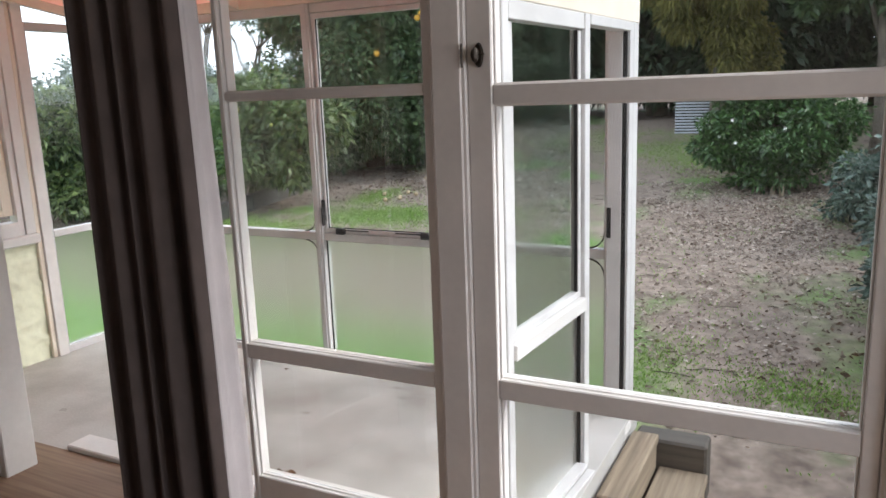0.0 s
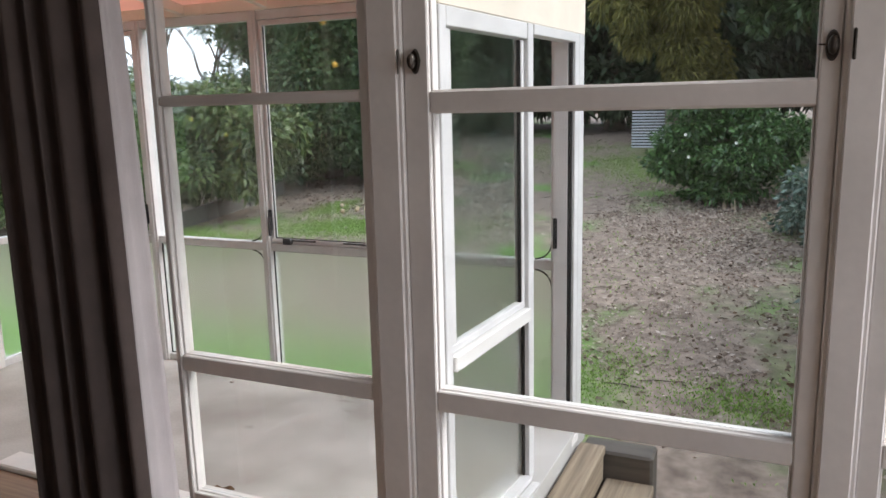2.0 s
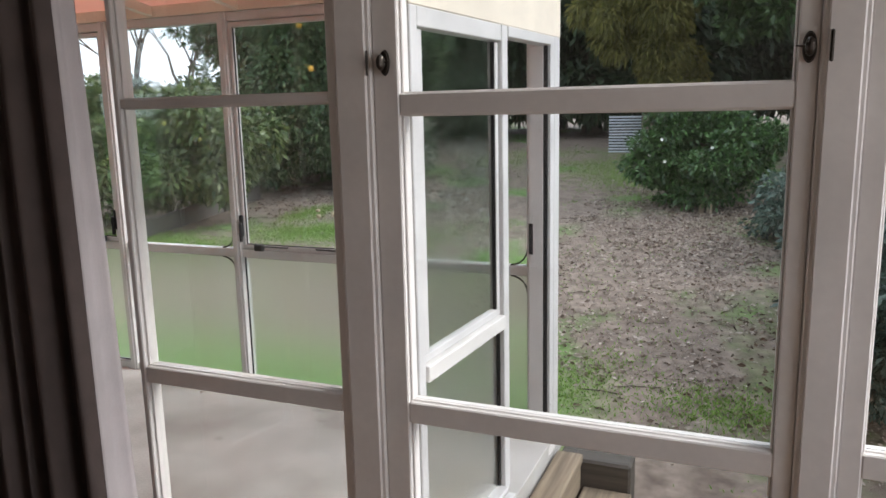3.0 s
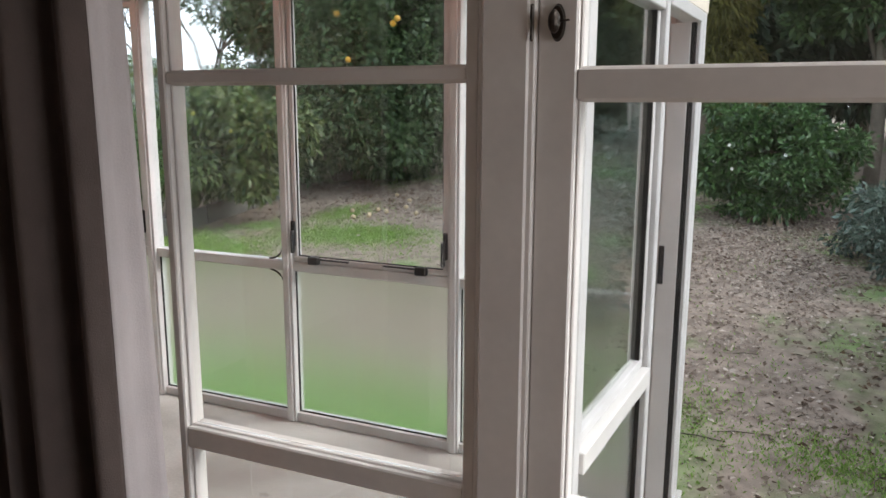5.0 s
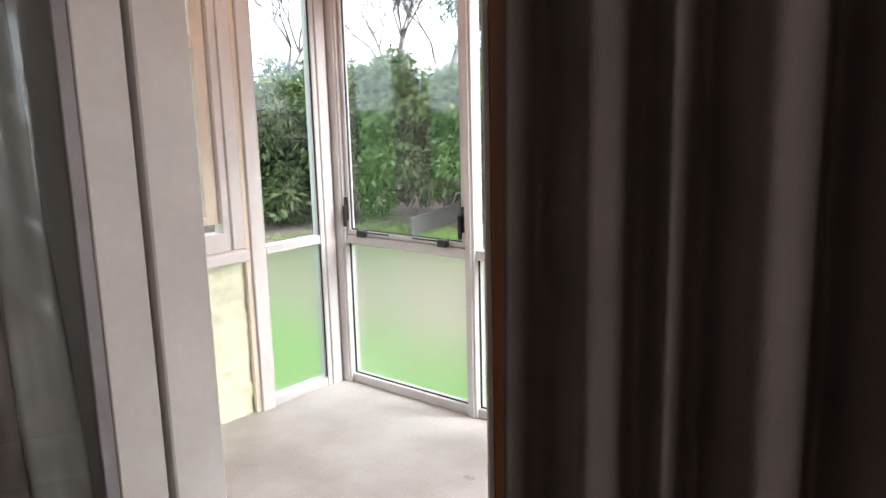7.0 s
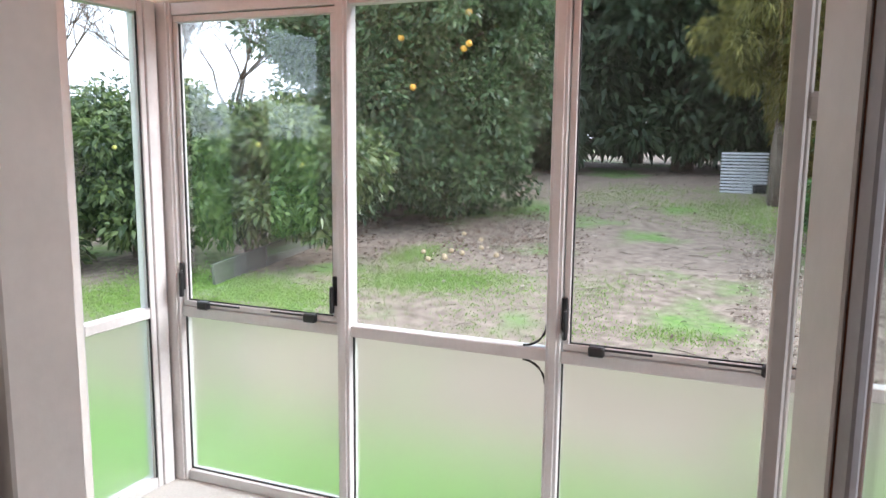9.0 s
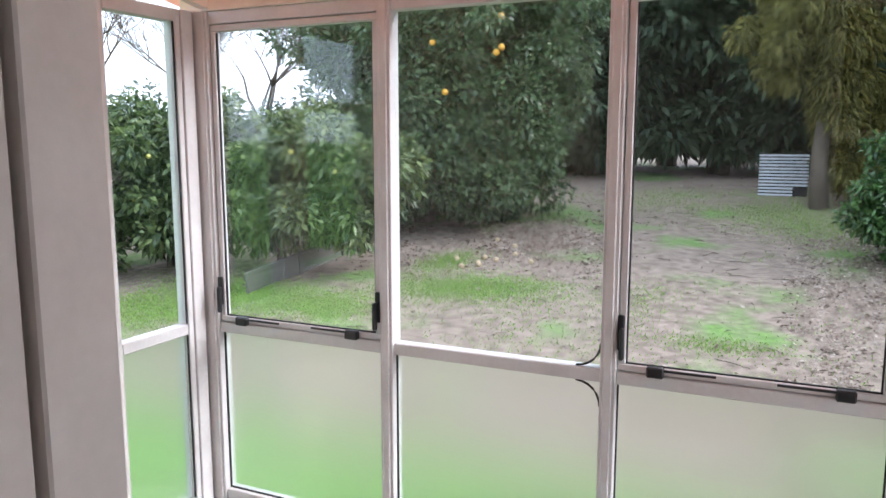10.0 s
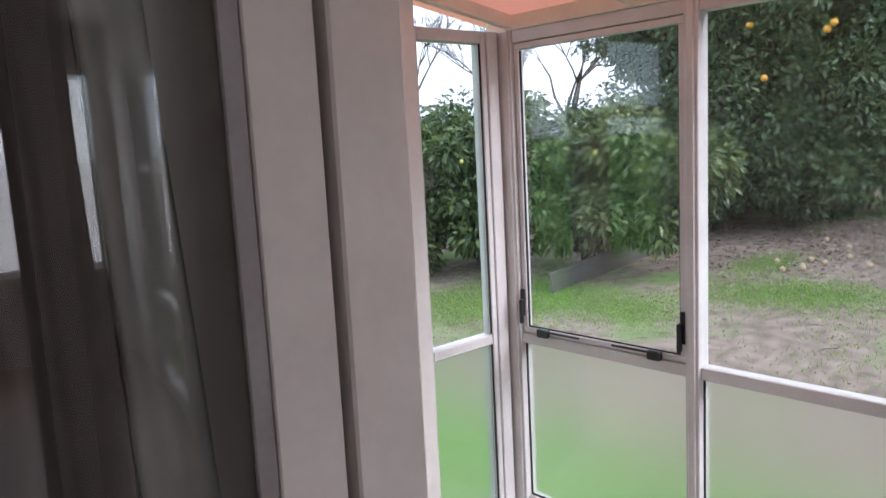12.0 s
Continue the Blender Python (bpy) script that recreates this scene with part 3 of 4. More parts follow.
glazed_panel("window_8", "white timber glazed panel with two rails", 2.375, 3.247, ((0.02, 0.12), (0.615, 0.675), (1.592, 1.622), (2.18, 2.28)), 2.28, 0.025, 0.03)
glazed_panel("window_9", "white timber window with three stacked panes", 3.372, 4.53, ((0.02, 0.12), (0.612, 0.68), (1.552, 1.614), (2.18, 2.28)), 2.28, 0.08, 0.047)
glazed_panel("window_10", "white timber window with three stacked panes", 4.632, 5.93, ((0.02, 0.12), (0.645, 0.71), (1.552, 1.614), (2.18, 2.28)), 2.28, 0.052, 0.052)
for x0, x1 in ((3.248, 3.371), (4.531, 4.631), (5.931, 6.1)):
    tagged(part("window_post", boxes((x0, x1, YI - 0.012, YO + 0.01, 0.0, 2.28), (x0 + 0.012, x1 - 0.012, YI - 0.022, YI - 0.011, 0.0, 2.28), bevel=0.004), M_WHITE), "broad white painted timber post", "post", kind="structure")


def disc_catch(x, z, side):
    """Round bronze window catch: rose, knob and a thin pin."""
    c = thing("window_catch", "round dark bronze window catch with a pin", "catch", group="window catches", at=(x, YI - 0.002, z))
    bm = bmesh.new()
    bmesh.ops.create_cone(bm, cap_ends=True, segments=20, radius1=0.029, radius2=0.025, depth=0.010, matrix=pose(0, -0.005, 0, 90, 0, 0))
    bmesh.ops.scale(bm, vec=(0.55, 1, 1.25), verts=bm.verts[:])
    part("rose", bm, M_BRONZE, c)
    bm = bmesh.new()
    bmesh.ops.create_uvsphere(bm, u_segments=14, v_segments=8, radius=0.015, matrix=pose(0, -0.022, 0))
    bmesh.ops.scale(bm, vec=(0.8, 1.2, 1.5), verts=bm.verts[:])
    part("knob", bm, M_BRONZE, c)
    bm = bmesh.new()
    tube(bm, [(0, -0.024, 0), (side * 0.03, -0.026, 0.002)], [0.003, 0.002], 6)
    part("pin", bm, M_BRONZE, c)
    p = thing("window_keeper", "dark bronze keeper plate", "keeper", group="window catches", at=(x - side * 0.045, YI - 0.023, z))
    part("plate", boxes((-0.004, 0.004, -0.006, 0.0, -0.036, 0.036)), M_BRONZE, p)


disc_catch(3.412, 1.70, 1)
disc_catch(4.508, 1.69, -1)

# ---- room shell ----
tagged(part("wall_north", boxes((0.881, 6.1, YI - 0.03, YO + 0.04, 2.281, 2.75), (6.101, 7.0, YI - 0.03, YO + 0.04, -0.2, 2.75), (-0.16, 0.80, YI - 0.005, YO, 0, 2.75), (0.881, 1.079, -1.76, -1.61, 0, 2.75), bevel=0), M_PLASTER), "plastered wall around the glazing", "wall", kind="structure")
tagged(part("wall_room_west", boxes((0.75, 0.88, -6.5, YI - 0.006, -0.2, 2.75), bevel=0), M_PLASTER), "plastered side wall of the room", "wall", kind="structure")
# the gap in the east wall is added, as a place for the fill lamp
tagged(part("wall_room_east", boxes((7.001, 7.1, -1.65, YO, -0.2, 2.75), (7.001, 7.1, -6.5, -3.55, -0.2, 2.75), (7.001, 7.1, -3.55, -1.65, -0.2, 0.75), (7.001, 7.1, -3.55, -1.65, 2.35, 2.75), bevel=0), M_PLASTER), "plastered far wall, unseen, with an opening added for the fill lamp", "wall", kind="structure")
tagged(part("wall_south", boxes((0.75, 7.1, -6.6, -6.501, -0.2, 2.75), bevel=0), M_PLASTER), "plastered back wall of the room", "wall", kind="structure")
tagged(part("room_ceiling", boxes((0.75, 7.1, -6.6, YO + 0.04, 2.751, 2.85), bevel=0), M_PLASTER), "plain pale plaster room ceiling", "ceiling", kind="structure")
tagged(part("room_floor", boxes((0.881, 7.0, -6.5, YI - 0.001, -0.06, 0.004), bevel=0), M_BOARD), "worn brown timber room floor", "floor", kind="structure")
tagged(part("door_sill", boxes((1.23, 2.37, YI - 0.0, YI + 0.13, 0.001, 0.03), bevel=0.006), M_WHITE), "worn white painted door sill", "sill", kind="structure")

# doorway casing and the two opened leaves
tagged(part("door_casing", boxes((1.08, 1.228, -1.752, -1.605, 0.0, 2.28), bevel=0.005), M_WHITE), "white painted doorway casing board", "casing", kind="structure")


def door_leaf(name, label, m, outer, inner, width, bars, skin=0.020):
    """A glazed timber leaf, hinged at its origin and reaching along +x; its outer face looks to +y."""
    d = thing(name, label, "door", "structure")
    t = 0.020
    k = skin - t                # where the painted skin meets the brown core
    for x0, x1 in ((0, 0.115), (width - 0.115, width)):
        part("stile", boxes((x0, x1, -k, t, 0.035, 2.25), bevel=0.003), outer, d)
        part("stile_back", boxes((x0, x1, -t, -k - 0.0005, 0.035, 2.25), bevel=0.003), inner, d, "varnished brown room side of the stile")
    for z0, z1 in [(0.035, 0.22), (2.13, 2.25)] + bars:
        part("rail", boxes((0.115, width - 0.115, 0.002, t - 0.001, z0, z1), bevel=0.003), outer, d)
        part("rail_back", boxes((0.115, width - 0.115, -t + 0.001, -0.001, z0, z1), bevel=0.003), inner, d)
    part("bead", boxes((0.115, 0.15, 0.002, t - 0.006, 0.22, 2.13), (width - 0.15, width - 0.115, 0.002, t - 0.006, 0.22, 2.13), bevel=0.003), M_GREYPAINT, d, "grey glazing bead")
    pane("pane", 0.11, width - 0.11, -0.003, 0.001, 0.215, 2.135, M_CLEAR, d)
    d.matrix_world = m
    return d


door_leaf("door_2", "open glazed door leaf, white outside and brown inside", Matrix.Translation((2.42, -1.64, 0)) @ pose(0, 0, 0, 0, 0, -74.7) @ Matrix.Diagonal((1, -1, 1, 1)), M_WHITE, M_BROWN, 0.56, [], 0.006)
door_leaf("door_3", "open glazed door leaf, white outside, against the curtain", Matrix.Translation((1.195, -1.765, 0)) @ pose(0, 0, 0, 0, 0, -97), M_WHITE, M_BROWN, 0.72, [])


def curtain(name, label, line, z0, z1, folds, depth, material, hem, side, phase=0.0, group="", back=False, lining_mat=None):
    """Cloth hung along a plan line in pleats that fan out a little towards the hem, with a lining edge past its end.
    hem: width of the lining strip at the top and at the bottom."""
    (ax, ay), (bx, by) = line
    d = Vector((bx - ax, by - ay, 0))
    nrm = Vector((-d.y, d.x, 0)).normalized()
    rng = random.Random(name + label)
    heights = [rng.uniform(0.2, 1.5) for _ in range(folds * 2 + 3)]
    widths = np.cumsum([0] + [rng.uniform(0.4, 1.9) for _ in range(folds * 2)])
    widths /= widths[-1]

    def cloth(u, v, offset):
        k = max(0, min(len(widths) - 2, int(np.searchsorted(widths, u, side="right")) - 1))
        q = (u - widths[k]) / (widths[k + 1] - widths[k])
        s = (heights[k] * (1 - q) + heights[k + 1] * q) * (1 if k % 2 == 0 else -1) * math.sin(math.pi * min(1, max(0, q)))
        s += 0.25 * math.sin(u * 17 + 3.0 * v + phase) + 0.12 * math.sin(u * 41 - 2.0 * v)
        sway = 0.02 * math.sin(2.2 * v + phase)
        return Vector((ax, ay, 0)) + d * (0.5 + (u - 0.5) * (0.94 + 0.12 * (1 - v)) + sway) + nrm * (s * depth * (0.75 + 0.4 * (1 - v)) + offset)

    def sheet(us, vs, point):
        bm = bmesh.new()
        grid = [[bm.verts.new(point(u, v)) for u in us] for v in vs]
        for a, b in zip(grid, grid[1:]):
            for k in range(len(us) - 1):
                bm.faces.new((a[k], a[k + 1], b[k + 1], b[k])).smooth = True
        return bm

    c = thing(name, label, "curtain", group=group)
    vs = [j / 16 for j in range(17)]
    us = [i / (folds * 22) for i in range(folds * 22 + 1)]

    def at(p, v):
        return Vector((p.x, p.y, z0 + (z1 - z0) * v))

    ob = part("cloth", sheet(us, vs, lambda u, v: at(cloth(u, v, 0), v)), material, c)
    ob.modifiers.new("cloth", "SOLIDIFY").thickness = 0.004
    dn = d.normalized()

    def lining(u, v):
        w = hem[0] * v + hem[1] * (1 - v)
        if back:
            return at(cloth(1.0, v, 0) + nrm * side * (u * w) + dn * (0.2 * u * w + 0.012 * math.sin(u * 7 + v) * u), v)
        p = cloth(1.0, v, 0) + (dn * (u * w) + nrm * side * (0.02 * u + 0.014 * math.sin(u * 9 + v))) + nrm * side * 0.006
        return at(p, v)

    ob = part("lining", sheet([i / 10 for i in range(11)], vs, lining), lining_mat or M_LINER_LIT, c, "pale grey curtain lining folded past the edge")
    ob.modifiers.new("cloth", "SOLIDIFY").thickness = 0.003
    return c


curtain("curtain", "dark brown pleated curtain drawn into a bundle", ((2.595, -2.228), (2.866, -2.10)), 0.01, 2.32, 4, 0.022, M_CURT, (0.05, 0.135), 1, group="room curtains", back=True)
curtain("curtain", "dark brown curtain with grey lining behind the open leaf", ((0.99, -2.70), (1.055, -2.06)), 0.01, 2.32, 5, 0.028, M_CURT, (0.085, 0.15), -1, 1.0, group="room curtains", lining_mat=M_LINER_DIM)
tagged(part("curtain_rod", tube(bmesh.new(), [(0.885, -2.17, 2.345), (6.0, -2.17, 2.345)], [0.014, 0.014], 10), M_BROWN), "brown wooden curtain rod over the glazing", "curtain rod")


# ---- garden ----
def bare_tree(x, y, height, seed):
    """A leafless tree of forking branches."""
    rng = random.Random(seed)
    t = thing("bare_tree", "leafless winter tree with fine grey twigs", "tree", at=(x, y, ground_z(x, y)))
    trunk, twigs = bmesh.new(), bmesh.new()

    def grow(p, d, length, r, depth):
        q = p + d * length
        mid = (p + q) / 2 + Vector((rng.uniform(-1, 1), rng.uniform(-1, 1), 0)) * length * 0.06
        tube(trunk if depth > 3 else twigs, [p, mid, q], [r, r * 0.85, r * 0.68], 6 if depth > 3 else 4)
        if depth == 0:
            return
        for _ in range(3 if depth < 5 else 2 + (rng.random() < 0.5)):
            nd = (d + Vector((rng.uniform(-1, 1), rng.uniform(-1, 1), rng.uniform(-0.35, 0.75))) * 0.75).normalized()
            grow(q, nd, length * rng.uniform(0.62, 0.84), r * 0.62, depth - 1)

    grow(Vector((0, 0, -0.1)), Vector((0.04, 0, 1)), height * 0.26, height * 0.013, 6)
    part("trunk", trunk, M_BARK, t)
    tagged(part("twigs", twigs, M_BARK, t), kind="stuff")


def fruit_on(name, label, spots, r, material, group):
    for p in spots:
        bm = bmesh.new()
        bmesh.ops.create_icosphere(bm, subdivisions=2, radius=r)
        ob = part(name, bm, material)
        ob.location = p
        tagged(ob, label, "fruit", group)


tree("citrus_tree", "low lemon bush with glossy leaves and yellow fruit", "bush", -3.4, 5.0,
     [(0.6, 0, 1.1, 0.95, 0.8, 0.7), (1.3, -0.1, 1.15, 0.55, 0.6, 0.65), (0.1, 0.0, 1.45, 0.9, 0.7, 0.55), (0.9, -0.3, 0.7, 0.75, 0.5, 0.5), (-0.2, -0.3, 0.75, 0.8, 0.6, 0.6), (-0.7, 0.0, 1.35, 0.7, 0.6, 0.65), (1.2, -0.2, 0.75, 0.4, 0.4, 0.4)], 21000, L_CITRUS, 0.115, 0.045, 0.9, droop=0.2)
tree("citrus_tree", "low lemon bush with glossy leaves and yellow fruit", "bush", -4.75, 4.55,
     [(0, 0, 1.1, 0.8, 0.8, 0.85), (0.4, -0.2, 1.45, 0.7, 0.6, 0.55), (-0.5, 0, 1.4, 0.6, 0.6, 0.6), (0.2, -0.3, 0.6, 0.8, 0.5, 0.5)], 14000, L_CITRUS, 0.115, 0.045, 0.9, droop=0.2)
tree("citrus_tree", "low lemon bush with glossy leaves and yellow fruit", "bush", -5.8, 3.9,
     [(0, 0, 1.1, 0.7, 0.9, 0.85), (0.4, -0.2, 1.5, 0.6, 0.6, 0.5), (0.1, -0.3, 0.5, 0.8, 0.5, 0.5), (0.5, -0.1, 0.45, 0.6, 0.5, 0.45)], 13000, L_CITRUS, 0.115, 0.045, 0.9, droop=0.2)
tree("orange_tree", "tall dark orange tree bearing a few oranges", "tree", -2.9, 8.0,
     [(0, 0, 2.9, 1.9, 1.5, 1.3), (1.2, -0.3, 2.6, 1.25, 1.2, 1.3), (-1.4, 0, 2.9, 1.3, 1.2, 1.2), (0.2, -0.4, 1.35, 1.9, 1.2, 0.9), (0.9, 0, 3.9, 1.4, 1.2, 1.0), (-0.6, 0, 4.2, 1.4, 1.2, 1.0), (1.3, -0.5, 1.2, 0.9, 0.9, 0.9), (-0.3, -0.9, 0.75, 1.6, 0.8, 0.75), (1.1, 0.3, 0.8, 1.0, 0.8, 0.75), (-1.7, -0.4, 1.2, 1.2, 0.9, 1.0), (0.9, -0.8, 0.7, 0.9, 0.7, 0.7), (0.3, 0.9, 1.0, 1.6, 0.7, 1.0), (0.4, -0.9, 1.9, 1.3, 0.6, 0.9), (1.9, 0.2, 2.1, 0.7, 0.8, 1.2), (1.8, 0.4, 3.4, 0.9, 0.8, 1.0)],
     105000, L_ORANGE, 0.10, 0.15, 2.2, 9, droop=0.12, shell=0.45, slim=0.44)
tree("camellia_bush", "dense camellia bush with glossy leaves and pale flowers", "bush", 3.62, 7.0,
     [(0, 0, 0.72, 0.78, 0.8, 0.52), (0.5, 0, 0.85, 0.5, 0.6, 0.42), (-0.35, -0.1, 0.95, 0.5, 0.55, 0.40), (0, -0.3, 0.38, 0.7, 0.55, 0.36), (-0.5, -0.2, 0.45, 0.4, 0.4, 0.35), (0.55, -0.3, 0.5, 0.42, 0.45, 0.34), (0.15, 0, 1.12, 0.4, 0.4, 0.3)], 30000, L_CAM, 0.078, 0.05, 0.8)
tree("conifer", "tall yellow-green feathery conifer", "tree", 2.6, 10.2,
     [(0, 0, 2.9, 1.15, 1.0, 1.2), (-0.5, -0.2, 2.4, 0.8, 0.8, 0.8), (0.5, 0, 3.6, 0.9, 0.9, 1.1), (0.1, 0, 4.4, 0.8, 0.8, 1.0), (0.25, 0.3, 1.5, 0.55, 0.6, 0.9), (0.5, 0.4, 0.75, 0.55, 0.6, 0.7), (0.05, -0.1, 1.9, 0.35, 0.4, 0.5)], 70000, L_YELL, 0.10, 0.12, 3.2, 8, droop=0.6, slim=0.2)
tree("shrub", "dark green shrub with broad glossy leaves, highlights in their colour, close to the steps", "bush", 5.0, 2.4,
     [(0, 0.2, 0.75, 0.42, 0.55, 0.6), (0.25, 0.5, 1.1, 0.4, 0.5, 0.45), (0.05, -0.3, 0.55, 0.36, 0.42, 0.5), (0.35, 1.1, 0.9, 0.45, 0.5, 0.6), (0.0, 0.1, 0.28, 0.42, 0.55, 0.3),
      (0.0, -0.8, 0.5, 0.34, 0.42, 0.45), (0.08, -1.25, 0.45, 0.34, 0.36, 0.42), (0.4, -0.7, 1.0, 0.42, 0.5, 0.5), (0.1, -1.0, 0.2, 0.36, 0.5, 0.22)], 24000, L_SHRUB, 0.075, 0.03, 0.8)
tree("shrub", "dark green shrub at the garden edge, highlights in its leaf colour", "bush", 5.0, 4.6,
     [(0, 0, 0.6, 0.55, 0.6, 0.5), (-0.3, 0.7, 0.45, 0.4, 0.5, 0.35), (0.4, 0.4, 0.9, 0.6, 0.6, 0.6)], 10000, L_SHRUB, 0.08, 0.03, 0.7)
tree("shrub", "dark glossy shrub beside the window", "bush", 5.75, 0.6,
     [(0, 0, 0.7, 0.55, 0.6, 0.7), (0.3, 0.2, 1.4, 0.6, 0.6, 0.6)], 7000, L_TREE, 0.085, 0.03, 0.9)
tree("trunk_tree", "slender forked tree behind the camellia", "tree", 4.9, 8.6,
     [(0, 0, 3.4, 1.4, 1.2, 1.0), (-0.9, 0, 3.0, 1.0, 1.0, 0.8), (0.9, 0, 3.8, 1.3, 1.2, 1.1), (0.2, 0.3, 2.5, 1.2, 0.9, 0.6)], 17000, L_TREE, 0.13, 0.09, 3.0, 9)
for x, y, s in ((-6.4, 14.5, 1.25), (-3.4, 15.5, 1.5), (-0.6, 16.5, 1.7), (2.4, 16.5, 1.7), (5.2, 15.5, 1.6), (7.8, 13, 1.4), (9.8, 10, 1.3), (7.6, 8.6, 0.95), (-1.6, 13.6, 1.0), (0.8, 14.0, 1.05), (3.4, 13.6, 1.0), (-5, 12.6, 0.9)):
    tree("evergreen_tree", "dark evergreen tree at the garden's edge", "tree", x, y,
         [(0, 0, 2.2 * s, 1.9 * s, 1.5 * s, 1.6 * s), (0.9 * s, 0, 3.6 * s, 1.3 * s, 1.2 * s, 1.2 * s), (-0.9 * s, 0, 3.2 * s, 1.3 * s, 1.2 * s, 1.3 * s), (0, -0.4, 0.9 * s, 1.7 * s, 1.0 * s, 0.8 * s), (0.2 * s, 0, 4.6 * s, 0.9 * s, 0.9 * s, 0.9 * s)],
         17000, L_DARK, 0.24, 0.2, 3 * s, droop=0.3)
for x, y, h in ((-9.2, 12.2, 5.0), (-11.6, 12.6, 5.6), (-13.4, 10.5, 6.0), (-7.6, 13.5, 5.5), (-16, 8.5, 7), (-10.4, 13.5, 5.2), (-8.6, 15, 6.0), (-12.6, 14, 6.2)):
    bare_tree(x, y, h, int(x * 10))
tree("hedge", "blue-green bushy hedge beyond the fence", "hedge", -10.0, 9.2,
     [(k * 1.1, k * 0.75, 1.05 + 0.12 * (k % 2), 1.0, 0.9, 0.95) for k in range(-4, 4)], 26000, L_GREY, 0.12, 0.06, 1.0, 8)
tree("hedge", "blue-green clipped hedge behind the paling fence", "hedge", -9.0, 3.0,
     [(0, k * 1.6, 1.6 + 0.15 * (k % 2), 0.9, 1.3, 1.0) for k in range(-4, 4)], 22000, L_GREY, 0.12, 0.06, 1.2, 8)

# paling fence along the side
pf = thing("paling_fence", "weathered silver paling fence along the garden side", "fence")
mesh_pal = None
rng = random.Random(5)
for k in range(118):
    y = -4.2 + k * 0.105
    if mesh_pal is None:
        ob = part("paling", boxes((-0.009, 0.009, -0.049, 0.049, 0.0, 1.80), bevel=0.003), M_FENCE_V, pf)
        mesh_pal = ob.data
    else:
        ob = new("paling", mesh_pal)
        ob.parent = pf
    ob.location = (-7.2 + rng.uniform(-0.006, 0.006), y, ground_z(-7.2, y) - 0.06 + rng.uniform(-0.025, 0.025))
    ob.rotation_euler = (rng.uniform(-0.008, 0.008), 0, 0)
for z in (0.1, 1.15):
    part("rail", boxes((-7.26, -7.215, -4.3, 8.2, z - 0.04, z + 0.04)), M_FENCE, pf)

# low grey board edging behind the lemon bushes
be = thing("garden_edging", "low grey timber board edging under the bushes", "edging")
for k in range(3):
    ob = part("board", boxes((-0.45, 0.45, -0.02, 0.02, -0.1, 0.24), bevel=0.004), M_OLDBOARD, be)
    y = 4.3 + k * 0.9
    ob.location = (-2.98 + 0.02 * k, y, ground_z(-3, y))
    ob.rotation_euler = (0, -math.atan(0.095), math.radians(89 + k))

# white slatted panel leaning among the far shrubs
sp = thing("slatted_panel", "white horizontal slatted panel standing by the far shrubs", "panel", at=(1.70, 11.26, ground_z(1.70, 11.26)))
# dark sheet added behind the slats, to draw their shaded stripes
part("backing", boxes((0.0, 0.74, 0.02, 0.035, 0.0, 0.70)), M_SLAT_SHADE, sp, "dark sheet standing in for the shade between the slats")
for k in range(13):
    part("slat", boxes((-0.003, 0.743 - (0.22 if k < 3 else 0.0), -0.012, 0.018, 0.01 + k * 0.054, 0.01 + k * 0.054 + 0.031), bevel=0.003), M_IRON, sp)

# lattice screen at the garden's edge
la = thing("lattice_screen", "pale painted diagonal lattice screen with a post", "screen", at=(5.4, 7.0, ground_z(5.4, 7.0) - 0.0))
part("post", boxes((-0.44, -0.36, -0.04, 0.04, -0.1, 1.55)), M_FENCE, la)
part("frame", boxes((-0.36, 0.6, -0.015, 0.015, 1.44, 1.50), (-0.36, 0.6, -0.015, 0.015, 0.1, 0.15), (0.55, 0.6, -0.015, 0.015, 0.15, 1.44)), M_FENCE, la)
for sgn in (1, -1):
    for k in range(-8, 22):
        x0, z0 = -0.36 + k * 0.085, 0.12
        x1, z1 = x0 + 1.33, 1.45
        if sgn < 0:
            x0, x1 = -0.36 + 0.94 - (x0 + 0.36), -0.36 + 0.94 - (x1 + 0.36)
        t0, t1 = 0.0, 1.0
        for lo, hi, a, b in ((-0.36, 0.58, x0, x1),):
            ta, tb = sorted(((lo - a) / (b - a), (hi - a) / (b - a)))
            t0, t1 = max(t0, ta), min(t1, tb)
        if t1 - t0 < 0.03:
            continue
        p, q = Vector((x0 + (x1 - x0) * t0, sgn * 0.005, z0 + (z1 - z0) * t0)), Vector((x0 + (x1 - x0) * t1, sgn * 0.005, z0 + (z1 - z0) * t1))
        bm = boxes((0, (q - p).length, -0.004, 0.004, -0.013, 0.013), bevel=0)
        o2 = part("lath", bm, M_FENCE, la)
        o2.matrix_local = Matrix.Translation(p) @ pose(0, 0, 0, 0, -math.degrees(math.atan2(q.z - p.z, q.x - p.x)), 0)

# fruit
fruit_on("orange", "ripe orange hanging among the leaves", [(-1.25, 6.85, 2.75), (-1.33, 6.87, 2.69), (-2.2, 6.8, 2.85), (-1.3, 6.95, 3.15), (-2.0, 6.75, 2.2), (-2.9, 6.6, 3.2)], 0.045, M_FRUIT, "hanging oranges")
fruit_on("lemon", "yellow lemon hanging on the bush", [(-2.15, 4.3, 1.25), (-2.75, 4.25, 0.85), (-2.7, 4.3, 1.45), (-4.6, 3.9, 0.9), (-4.3, 3.85, 1.4), (-3.6, 4.2, 1.0)], 0.027, M_LEMON, "hanging lemons")
rng = random.Random(31)
spots = [(rng.gauss(-1.15, 0.22), rng.gauss(5.6, 0.22)) for _ in range(6)] + [(-0.8, 6.2), (-1.3, 6.9), (-0.5, 5.9), (-0.95, 6.6)]
